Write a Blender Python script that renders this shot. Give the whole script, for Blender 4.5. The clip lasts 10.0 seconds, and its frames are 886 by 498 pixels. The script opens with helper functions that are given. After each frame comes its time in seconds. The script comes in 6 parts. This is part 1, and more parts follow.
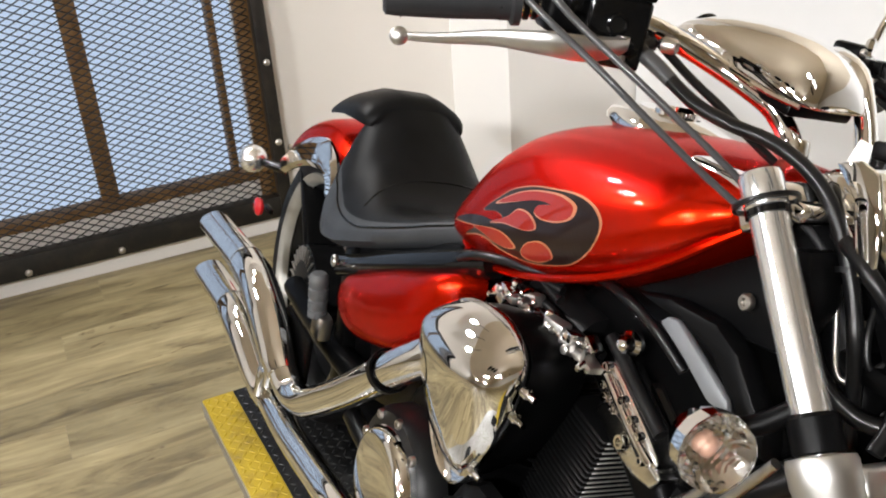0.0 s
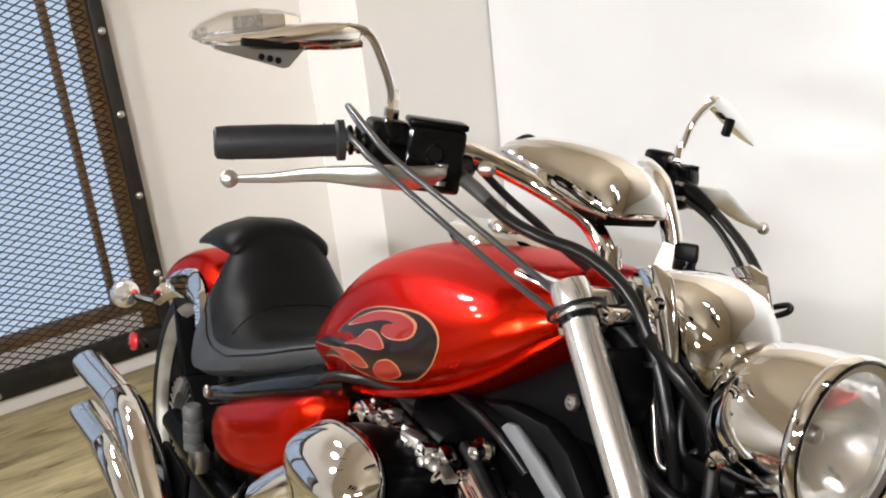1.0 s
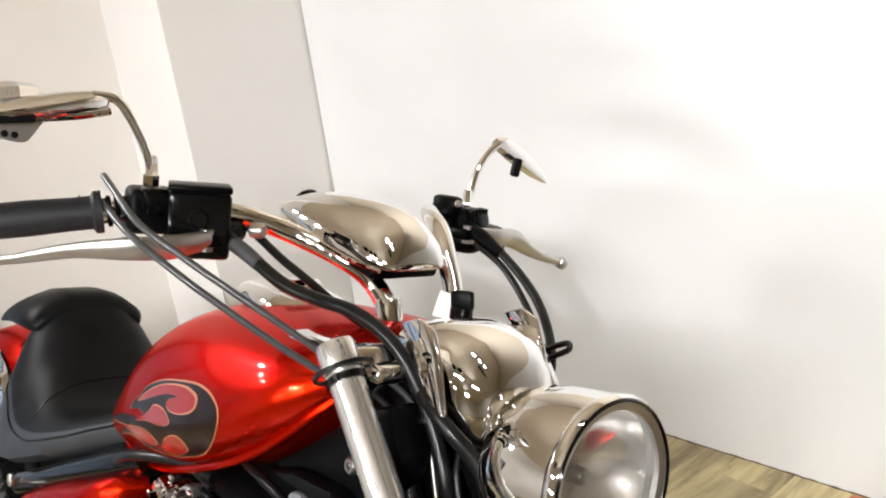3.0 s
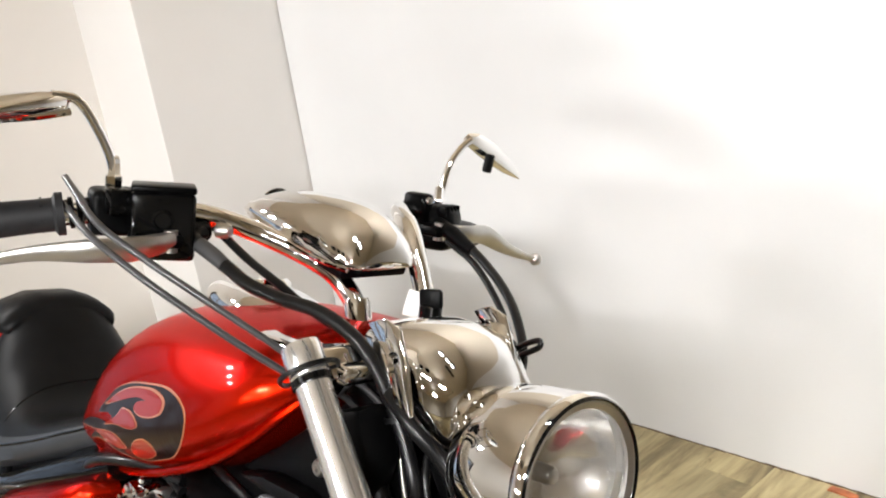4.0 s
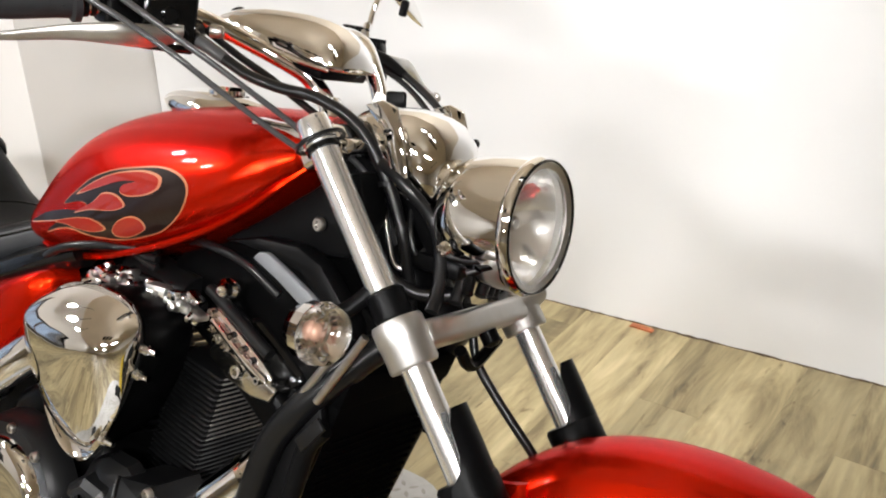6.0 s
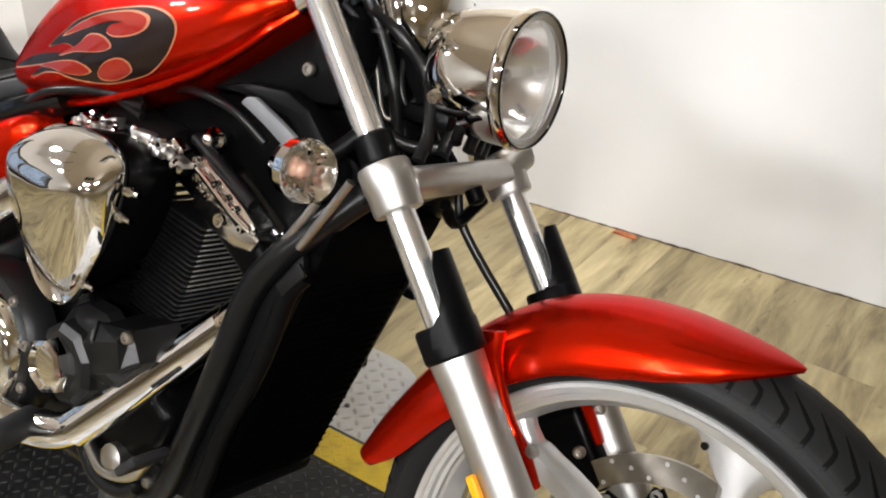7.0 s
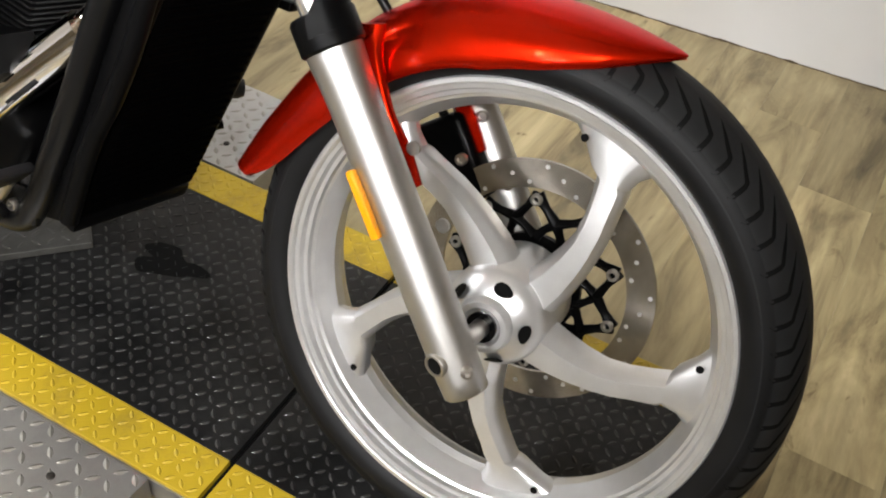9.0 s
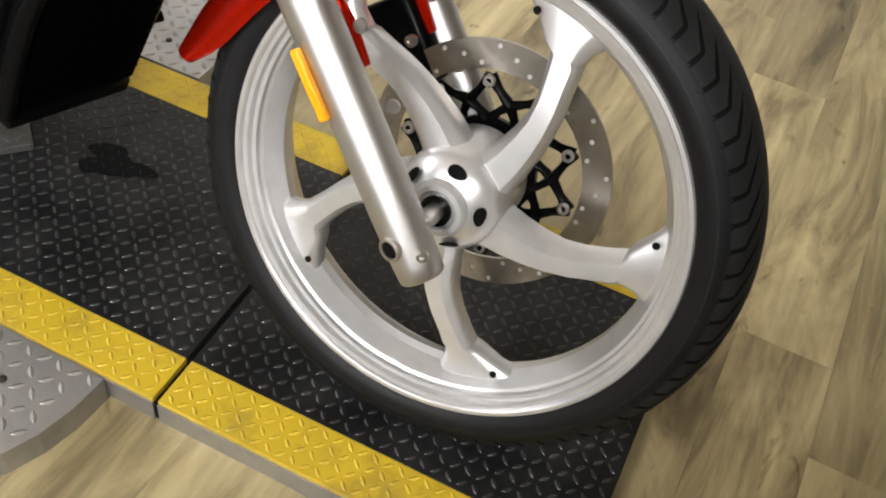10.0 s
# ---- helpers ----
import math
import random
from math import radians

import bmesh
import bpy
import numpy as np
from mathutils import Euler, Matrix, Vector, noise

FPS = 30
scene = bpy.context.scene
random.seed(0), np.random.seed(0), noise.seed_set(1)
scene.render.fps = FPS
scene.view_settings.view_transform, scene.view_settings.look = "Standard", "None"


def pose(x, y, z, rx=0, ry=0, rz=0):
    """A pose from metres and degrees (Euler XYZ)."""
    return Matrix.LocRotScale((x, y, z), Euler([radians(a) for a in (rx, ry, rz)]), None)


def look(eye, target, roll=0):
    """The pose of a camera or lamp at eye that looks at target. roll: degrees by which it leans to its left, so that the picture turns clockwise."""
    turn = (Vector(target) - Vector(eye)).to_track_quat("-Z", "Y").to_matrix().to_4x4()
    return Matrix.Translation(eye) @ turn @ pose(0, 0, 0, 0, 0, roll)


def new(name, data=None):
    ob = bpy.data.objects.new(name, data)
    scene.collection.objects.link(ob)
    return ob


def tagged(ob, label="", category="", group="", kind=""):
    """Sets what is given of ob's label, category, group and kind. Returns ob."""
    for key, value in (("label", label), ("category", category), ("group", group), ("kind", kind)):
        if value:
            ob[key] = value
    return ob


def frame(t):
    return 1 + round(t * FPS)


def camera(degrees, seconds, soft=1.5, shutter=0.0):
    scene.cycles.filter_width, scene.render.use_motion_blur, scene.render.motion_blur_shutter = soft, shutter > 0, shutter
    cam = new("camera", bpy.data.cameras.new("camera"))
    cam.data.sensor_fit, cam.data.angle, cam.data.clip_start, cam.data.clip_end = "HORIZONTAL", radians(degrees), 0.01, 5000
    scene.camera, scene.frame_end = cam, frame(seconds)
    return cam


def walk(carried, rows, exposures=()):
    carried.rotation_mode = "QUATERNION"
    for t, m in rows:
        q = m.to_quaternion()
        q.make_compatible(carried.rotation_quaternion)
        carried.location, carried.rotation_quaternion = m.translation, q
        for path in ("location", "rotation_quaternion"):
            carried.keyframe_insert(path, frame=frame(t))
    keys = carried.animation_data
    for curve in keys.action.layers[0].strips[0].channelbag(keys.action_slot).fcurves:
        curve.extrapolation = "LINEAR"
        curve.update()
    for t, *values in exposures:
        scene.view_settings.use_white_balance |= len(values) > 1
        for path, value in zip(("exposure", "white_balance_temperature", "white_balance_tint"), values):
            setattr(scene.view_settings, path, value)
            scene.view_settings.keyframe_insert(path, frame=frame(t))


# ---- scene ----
cam = camera(49.885, 10.0, soft=2.0)
ROWS = [
    (0, 0.0851, -0.5009, 1.3542, 63.477, 3.842, 64.429),
    (0.5, 0.1386, -0.4871, 1.3719, 67.298, 3.806, 59.941),
    (1, 0.1575, -0.4541, 1.3868, 69.205, 6.006, 57.240),
    (1.5, 0.1760, -0.4275, 1.3863, 69.590, 6.568, 54.766),
    (2, 0.1898, -0.4045, 1.3885, 70.010, 6.981, 52.670),
    (2.5, 0.2011, -0.3737, 1.3879, 70.318, 7.783, 49.910),
    (3, 0.2028, -0.3492, 1.3874, 70.425, 7.651, 48.458),
    (4.5, 0.2175, -0.3264, 1.3835, 69.645, 7.762, 46.901),
    (5, 0.2345, -0.4178, 1.3809, 68.951, 6.540, 44.395),
    (5.5, 0.2148, -0.5855, 1.3710, 65.990, 4.650, 37.315),
    (5.7, 0.2078, -0.6378, 1.3699, 64.991, 2.924, 36.089),
    (6.8, 0.2313, -0.7185, 1.2837, 61.141, -1.459, 35.595),
    (7, 0.2333, -0.7207, 1.2717, 59.834, -2.023, 35.729),
    (7.5, 0.2406, -0.7206, 1.2463, 56.306, -3.257, 34.683),
    (8, 0.2560, -0.7289, 1.2271, 53.330, -4.125, 33.573),
    (8.5, 0.2570, -0.7399, 1.2017, 50.042, -5.100, 31.666),
    (9, 0.2626, -0.7383, 1.1751, 47.369, -5.636, 30.138),
    (9.5, 0.2691, -0.7410, 1.1560, 44.906, -5.822, 28.845),
    (10, 0.2756, -0.7407, 1.1376, 42.455, -6.247, 27.282),
]
walk(cam, [(t, pose(x, y, z, rx, ry, rz)) for t, x, y, z, rx, ry, rz in ROWS], exposures=[(0.0, -0.03), (5.7, -0.06), (7.0, -0.12), (8.0, -0.24), (9.0, -0.20), (10.0, -0.06)])

# ---- light ----
world = bpy.data.worlds.new("room_air")
scene.world = world
world.use_nodes = True
world.node_tree.nodes["Background"].inputs[0].default_value = (0.9, 0.93, 1.0, 1)
world.node_tree.nodes["Background"].inputs[1].default_value = 0.1


def area_lamp(name, eye, target, size, watts, color, cone):
    data = bpy.data.lights.new(name, "AREA")
    data.shape, data.size, data.energy, data.color, data.spread = "DISK", size, watts, color, radians(cone)
    ob = new(name, data)
    ob.matrix_world = look(eye, target)
    return ob


CEIL = 2.35
# tracks of three spot heads: middle of the track, its direction, gap, the point that it is aimed at, watts, cone and width of a head
# some tracks are added out of view to brighten wheel, walls and floor
TRACKS = [
    ((-2.45, -0.60), (0.20, -0.98), 0.36, (-0.8, 0.1, 0.6), 5.4, 150, 0.12),
    ((0.90, -1.70), (0.93, 0.37), 0.24, (-2.3, 0.8, 0.7), 7.4, 90, 0.12),
    ((0.05, 0.40), (0.96, 0.28), 0.30, (-0.75, 1.20, 0.0), 1.8, 60, 0.20),
    ((-0.74, -1.17), (1.0, 0.0), 0.30, (-0.80, 1.45, 1.95), 2.3, 46, 0.20),
    ((-1.70, -5.20), (1.0, 0.0), 0.24, (-2.8, -0.4, 0.2), 6.5, 70, 0.12),
    ((0.70, -5.20), (1.0, 0.0), 0.24, (-2.3, 1.3, 0.8), 4.6, 60, 0.20),
    ((-0.55, -2.10), (1.0, 0.0), 0.24, (-0.25, 0.0, 0.35), 2.6, 60, 0.12),
    ((2.60, -2.20), (0.0, 1.0), 0.80, (3.4, -2.4, 0.3), 11.0, 140, 0.12),
    ((1.00, -6.40), (1.0, 0.0), 0.90, (1.0, -6.8, 0.0), 15.0, 140, 0.12),
    # added fill without a known source: brightens the floor beside the front wheel
    ((0.50, 0.10), (1.0, 0.0), 0.22, (0.42, 0.85, 0.0), 0.45, 36, 0.12),
]
LAMPS = []
for (tx, ty), (ux, uy), gap, aim, watts, cone, size in TRACKS:
    for k in (-1, 0, 1):
        eye = Vector((tx + ux * gap * k, ty + uy * gap * k, 1.85 if tx < -2 else CEIL - 0.24))
        LAMPS.append((eye, Vector(aim), size / 0.12))
        area_lamp("spot_lamp", eye, aim, size, watts, (0.99, 0.985, 0.985), cone)

# ---- materials ----


def node_mat(name):
    m = bpy.data.materials.new(name)
    m.use_nodes = True
    nt = m.node_tree
    return m, nt, nt.nodes["Principled BSDF"]


def simple(name, color, rough=0.5, metal=0.0, coat=0.0, noise_scale=0.0, vary=0.15, bump=0.0, bump_scale=200.0, spec=0.5, rough_vary=0.0):
    m, nt, p = node_mat(name)
    p.inputs["Base Color"].default_value = (*color, 1)
    p.inputs["Roughness"].default_value = rough
    p.inputs["Metallic"].default_value = metal
    p.inputs["Coat Weight"].default_value = coat
    p.inputs["Coat Roughness"].default_value = 0.02
    p.inputs["Specular IOR Level"].default_value = spec
    tc = nt.nodes.new("ShaderNodeTexCoord")
    if noise_scale:
        n = nt.nodes.new("ShaderNodeTexNoise")
        n.inputs["Scale"].default_value = noise_scale
        n.inputs["Detail"].default_value = 6
        nt.links.new(tc.outputs["Object"], n.inputs["Vector"])
        r = nt.nodes.new("ShaderNodeValToRGB")
        r.color_ramp.elements[0].position, r.color_ramp.elements[1].position = 0.3, 0.7
        r.color_ramp.elements[0].color = (*[c * (1 - vary) for c in color], 1)
        r.color_ramp.elements[1].color = (*[min(1, c * (1 + vary)) for c in color], 1)
        nt.links.new(n.outputs["Fac"], r.inputs["Fac"])
        nt.links.new(r.outputs["Color"], p.inputs["Base Color"])
        if rough_vary:
            mr = nt.nodes.new("ShaderNodeMapRange")
            mr.inputs["To Min"].default_value, mr.inputs["To Max"].default_value = max(0, rough - rough_vary), rough + rough_vary
            nt.links.new(n.outputs["Fac"], mr.inputs["Value"])
            nt.links.new(mr.outputs["Result"], p.inputs["Roughness"])
    if bump:
        b = nt.nodes.new("ShaderNodeTexNoise")
        b.inputs["Scale"].default_value = bump_scale
        b.inputs["Detail"].default_value = 4
        nt.links.new(tc.outputs["Object"], b.inputs["Vector"])
        bn = nt.nodes.new("ShaderNodeBump")
        bn.inputs["Strength"].default_value = bump
        bn.inputs["Distance"].default_value = 0.001
        nt.links.new(b.outputs["Fac"], bn.inputs["Height"])
        nt.links.new(bn.outputs["Normal"], p.inputs["Normal"])
    return m


CHROME = simple("chrome", (0.88, 0.875, 0.865), 0.03, 1.0)
SATIN = simple("satin_aluminium", (0.57, 0.56, 0.54), 0.40, 1.0, noise_scale=40, vary=0.05, bump=0.08, bump_scale=900)
WHEEL = simple("cast_wheel_silver", (0.70, 0.70, 0.705), 0.33, 0.80, noise_scale=30, vary=0.06, bump=0.10, bump_scale=1200)
FORKTUBE = simple("polished_fork_tube", (0.86, 0.86, 0.855), 0.16, 0.90, noise_scale=30, vary=0.03)
STEEL = simple("brushed_steel", (0.50, 0.48, 0.45), 0.32, 1.0, noise_scale=60, vary=0.12)
RED = simple("candy_red_paint", (0.55, 0.0125, 0.0016), 0.26, 0.86, coat=0.22, noise_scale=900, vary=0.12, spec=0.5)
RED.node_tree.nodes["Principled BSDF"].inputs["Specular Tint"].default_value = (0.9, 0.06, 0.01, 1)
RED_DEEP = simple("flame_red_paint", (0.30, 0.020, 0.012), 0.30, 0.4, coat=1.0, noise_scale=500, vary=0.1, spec=0.0)
DECAL_BLACK = simple("decal_black", (0.010, 0.005, 0.004), 0.3, 0.0, coat=0.35, spec=0.1)
DECAL_LINE = simple("decal_orange_line", (0.42, 0.14, 0.06), 0.3, 0.1, coat=1.0)
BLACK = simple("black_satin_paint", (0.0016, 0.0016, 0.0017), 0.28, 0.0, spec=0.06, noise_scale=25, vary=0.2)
GLOSS = simple("black_gloss", (0.0025, 0.0025, 0.0026), 0.10, 0.0, spec=0.25)
PLASTIC = simple("black_plastic", (0.0022, 0.0022, 0.0024), 0.36, 0.0, spec=0.08, bump=0.15, bump_scale=900, noise_scale=30, vary=0.2)
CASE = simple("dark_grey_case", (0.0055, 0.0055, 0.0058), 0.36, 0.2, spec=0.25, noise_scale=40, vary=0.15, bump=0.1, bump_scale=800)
# lighter copy of the case grey, with a lit look put into the colour
CASE_LIT = simple("lit_grey_case", (0.008, 0.008, 0.0084), 0.34, 0.5, spec=0.4, noise_scale=40, vary=0.2, bump=0.1, bump_scale=800)
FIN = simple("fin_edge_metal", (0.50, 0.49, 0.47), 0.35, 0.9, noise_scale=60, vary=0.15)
TREAD = simple("dusty_tread_rubber", (0.0125, 0.0128, 0.0135), 0.6, 0.0, spec=0.2, noise_scale=22, vary=0.3, bump=0.15, bump_scale=700)
RUBBER = simple("tyre_rubber", (0.0055, 0.0055, 0.006), 0.5, 0.0, spec=0.2, noise_scale=18, vary=0.25, bump=0.15, bump_scale=700)
GRIP = simple("grip_rubber", (0.013, 0.013, 0.014), 0.5, 0.0, spec=0.25, bump=0.25, bump_scale=900, noise_scale=50, vary=0.2)
SEAT = simple("seat_vinyl", (0.0055, 0.0055, 0.0058), 0.40, 0.0, spec=0.09, noise_scale=14, vary=0.3, bump=0.35, bump_scale=420, rough_vary=0.1)
SEAT_SIDE = simple("seat_side_vinyl", (0.024, 0.025, 0.027), 0.42, 0.0, spec=0.35, noise_scale=14, vary=0.2, bump=0.3, bump_scale=420)
BULB = simple("pale_amber_bulb", (0.50, 0.30, 0.22), 0.35, 0.3, coat=0.5)
GREYPL = simple("grey_satin_plastic", (0.16, 0.165, 0.175), 0.4, 0.3, spec=0.4, noise_scale=30, vary=0.08)
SCRAP = simple("orange_scrap", (0.42, 0.13, 0.05), 0.6, noise_scale=60, vary=0.4)
DIRT = simple("brown_dirt", (0.10, 0.07, 0.045), 0.9, noise_scale=60, vary=0.6)
AMBER = simple("amber_plastic", (0.78, 0.30, 0.002), 0.35, 0.0, coat=0.15, spec=0.25)
PEG = simple("grey_rubber_peg", (0.07, 0.072, 0.074), 0.5, noise_scale=50, vary=0.2)
REDLENS = simple("red_lens", (0.45, 0.01, 0.015), 0.15, 0.0, coat=0.6)
WHITE = simple("white_tag", (0.82, 0.81, 0.78), 0.6, 0.0, noise_scale=20, vary=0.03)
CABLE = simple("cable_black", (0.004, 0.004, 0.0043), 0.3, spec=0.3)
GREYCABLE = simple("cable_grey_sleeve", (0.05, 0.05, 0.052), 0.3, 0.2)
TAN = simple("gasket_tan", (0.4, 0.33, 0.2), 0.5)
RADIATOR = simple("radiator_black", (0.0012, 0.0012, 0.0013), 0.6, spec=0.01)
HEADBOWL = simple("polished_reflector", (0.93, 0.93, 0.92), 0.12, 0.9, bump=1.0, bump_scale=45)
SIGBOWL = simple("pale_signal_reflector", (0.62, 0.57, 0.54), 0.22, 0.95, bump=0.8, bump_scale=110)
TRIMCHROME = simple("bright_trim_chrome", (0.84, 0.83, 0.81), 0.15, 1.0)
ROTOR = simple("rotor_steel", (0.34, 0.315, 0.27), 0.27, 1.0, noise_scale=50, vary=0.15)
DULL_RIM = simple("dull_silver_rim", (0.34, 0.33, 0.30), 0.42, 0.6, noise_scale=20, vary=0.15)
BOWL = simple("reflector_silver", (0.88, 0.88, 0.88), 0.12, 0.9, coat=0.6, bump=0.9, bump_scale=160)
# near-black that paints the shade of holes and grooves; the oil uses it too
DARKHOLE = simple("recess_shade_oil_black", (0.003, 0.003, 0.003), 0.8, spec=0.1)


def glass_mat(name, color, rough=0.02, ior=1.35):
    m, nt, p = node_mat(name)
    p.inputs["Base Color"].default_value = (*color, 1)
    p.inputs["Roughness"].default_value = rough
    p.inputs["IOR"].default_value = ior
    p.inputs["Transmission Weight"].default_value = 1.0
    return m


LENS = glass_mat("clear_lens", (0.98, 0.97, 0.95))
SIGNAL = glass_mat("clear_signal_plastic", (0.97, 0.95, 0.93), 0.13, 1.3)
PANE = glass_mat("window_glass", (0.92, 0.96, 1.0), 0.25, 1.15)


def wood_mat():
    m, nt, p = node_mat("oak_vinyl_plank")
    N, L = nt.nodes.new, nt.links.new
    geo, info = N("ShaderNodeNewGeometry"), N("ShaderNodeObjectInfo")
    off = N("ShaderNodeVectorMath")
    off.operation = "MULTIPLY_ADD"
    comb = N("ShaderNodeCombineXYZ")
    for i in range(3):
        L(info.outputs["Random"], comb.inputs[i])
    L(comb.outputs[0], off.inputs[0])
    off.inputs[1].default_value = (17, 31, 5)
    L(geo.outputs["Position"], off.inputs[2])
    mp = N("ShaderNodeMapping")
    mp.inputs["Scale"].default_value = (7, 1.5, 1)
    L(off.outputs[0], mp.inputs["Vector"])
    n1 = N("ShaderNodeTexNoise")
    n1.inputs["Scale"].default_value, n1.inputs["Detail"].default_value, n1.inputs["Roughness"].default_value = 1.6, 8, 0.62
    n1.inputs["Distortion"].default_value = 0.8
    L(mp.outputs[0], n1.inputs["Vector"])
    ramp = N("ShaderNodeValToRGB")
    e = ramp.color_ramp.elements
    e[0].position, e[0].color = 0.35, (0.150, 0.112, 0.052, 1)
    e[1].position, e[1].color = 0.66, (0.45, 0.368, 0.192, 1)
    mid = e.new(0.5)
    mid.color = (0.33, 0.262, 0.128, 1)
    L(n1.outputs["Fac"], ramp.inputs["Fac"])
    mp2 = N("ShaderNodeMapping")
    mp2.inputs["Scale"].default_value = (70, 5, 1)
    L(off.outputs[0], mp2.inputs["Vector"])
    n2 = N("ShaderNodeTexNoise")
    n2.inputs["Scale"].default_value, n2.inputs["Detail"].default_value = 1.0, 5
    L(mp2.outputs[0], n2.inputs["Vector"])
    mix = N("ShaderNodeMixRGB")
    mix.blend_type, mix.inputs[0].default_value = "OVERLAY", 0.35
    L(ramp.outputs[0], mix.inputs[1])
    L(n2.outputs["Fac"], mix.inputs[2])
    hsv = N("ShaderNodeHueSaturation")
    tone = N("ShaderNodeMapRange")
    tone.inputs["To Min"].default_value, tone.inputs["To Max"].default_value = 0.80, 1.12
    L(info.outputs["Random"], tone.inputs["Value"])
    L(tone.outputs[0], hsv.inputs["Value"])
    hsv.inputs["Saturation"].default_value = 0.95
    # knots and dark cracks
    mp3 = N("ShaderNodeMapping")
    mp3.inputs["Scale"].default_value = (9, 3.0, 1)
    L(off.outputs[0], mp3.inputs["Vector"])
    n3 = N("ShaderNodeTexNoise")
    n3.inputs["Scale"].default_value, n3.inputs["Detail"].default_value, n3.inputs["Distortion"].default_value = 2.2, 6, 1.6
    L(mp3.outputs[0], n3.inputs["Vector"])
    kr = N("ShaderNodeValToRGB")
    kr.color_ramp.elements[0].position, kr.color_ramp.elements[0].color = 0.64, (1, 1, 1, 1)
    kr.color_ramp.elements[1].position, kr.color_ramp.elements[1].color = 0.74, (0.42, 0.36, 0.28, 1)
    L(n3.outputs["Fac"], kr.inputs["Fac"])
    kn = N("ShaderNodeMixRGB")
    kn.blend_type, kn.inputs[0].default_value = "MULTIPLY", 1.0
    L(mix.outputs[0], kn.inputs[1])
    L(kr.outputs[0], kn.inputs[2])
    L(kn.outputs[0], hsv.inputs["Color"])
    L(hsv.outputs[0], p.inputs["Base Color"])
    p.inputs["Roughness"].default_value = 0.42
    bn = N("ShaderNodeBump")
    bn.inputs["Strength"].default_value, bn.inputs["Distance"].default_value = 0.2, 0.001
    L(n2.outputs["Fac"], bn.inputs["Height"])
    L(bn.outputs[0], p.inputs["Normal"])
    return m


def wall_mat(name, color, stain=0.05):
    m, nt, p = node_mat(name)
    N, L = nt.nodes.new, nt.links.new
    geo = N("ShaderNodeNewGeometry")
    n = N("ShaderNodeTexNoise")
    n.inputs["Scale"].default_value, n.inputs["Detail"].default_value = 1.7, 7
    L(geo.outputs["Position"], n.inputs["Vector"])
    r = N("ShaderNodeValToRGB")
    r.color_ramp.elements[0].position, r.color_ramp.elements[1].position = 0.3, 0.6
    r.color_ramp.elements[0].color = (*[c * (1 - stain) for c in color], 1)
    r.color_ramp.elements[1].color = (*color, 1)
    L(n.outputs["Fac"], r.inputs["Fac"])
    L(r.outputs[0], p.inputs["Base Color"])
    p.inputs["Roughness"].default_value = 0.7
    b = N("ShaderNodeTexNoise")
    b.inputs["Scale"].default_value = 260
    L(geo.outputs["Position"], b.inputs["Vector"])
    bn = N("ShaderNodeBump")
    bn.inputs["Strength"].default_value, bn.inputs["Distance"].default_value = 0.06, 0.001
    L(b.outputs["Fac"], bn.inputs["Height"])
    L(bn.outputs[0], p.inputs["Normal"])
    return m


def plate_mat(name, color, rough, metal, wear, wear_color, spec=0.5):
    m, nt, p = node_mat(name)
    N, L = nt.nodes.new, nt.links.new
    geo = N("ShaderNodeNewGeometry")
    n = N("ShaderNodeTexNoise")
    n.inputs["Scale"].default_value, n.inputs["Detail"].default_value, n.inputs["Roughness"].default_value = 14, 9, 0.7
    L(geo.outputs["Position"], n.inputs["Vector"])
    r = N("ShaderNodeValToRGB")
    r.color_ramp.elements[0].position, r.color_ramp.elements[1].position = 0.56 - wear * 0.3, 0.62 + (1 - wear) * 0.2
    r.color_ramp.elements[0].color = (*color, 1)
    r.color_ramp.elements[1].color = (*wear_color, 1)
    L(n.outputs["Fac"], r.inputs["Fac"])
    n2 = N("ShaderNodeTexNoise")
    n2.inputs["Scale"].default_value, n2.inputs["Detail"].default_value = 3, 4
    L(geo.outputs["Position"], n2.inputs["Vector"])
    mx = N("ShaderNodeMixRGB")
    mx.blend_type, mx.inputs[0].default_value = "MULTIPLY", 0.45
    L(r.outputs[0], mx.inputs[1])
    L(n2.outputs["Fac"], mx.inputs[2])
    L(mx.outputs[0], p.inputs["Base Color"])
    mr = N("ShaderNodeMapRange")
    mr.inputs["To Min"].default_value, mr.inputs["To Max"].default_value = rough - 0.1, rough + 0.15
    L(n.outputs["Fac"], mr.inputs["Value"])
    L(mr.outputs[0], p.inputs["Roughness"])
    p.inputs["Metallic"].default_value = metal
    p.inputs["Specular IOR Level"].default_value = spec
    return m


WOOD = wood_mat()
WALL_CREAM = wall_mat("cream_wall_paint", (0.79, 0.755, 0.71))
WALL_TAN = wall_mat("warm_tan_wall_paint", (0.52, 0.455, 0.365))
WALL_CHASE = wall_mat("pale_cream_wall_paint", (0.79, 0.77, 0.745))
WALL_WHITE = wall_mat("white_wall_paint", (0.765, 0.765, 0.765), 0.07)
WALL_FAR = wall_mat("pale_far_wall_paint", (0.70, 0.665, 0.61), 0.12)
CEIL_MAT = wall_mat("tan_ceiling", (0.74, 0.645, 0.51))
PL_BLACK = plate_mat("black_tread_plate", (0.0065, 0.0065, 0.0068), 0.38, 0.0, 0.45, (0.028, 0.0275, 0.027), 0.28)
PL_YELLOW = plate_mat("yellow_tread_paint", (0.62, 0.43, 0.018), 0.42, 0.0, 0.22, (0.26, 0.17, 0.03))
PL_LUG = plate_mat("worn_black_lug", (0.020, 0.020, 0.0205), 0.34, 0.3, 0.6, (0.066, 0.065, 0.063), 0.42)
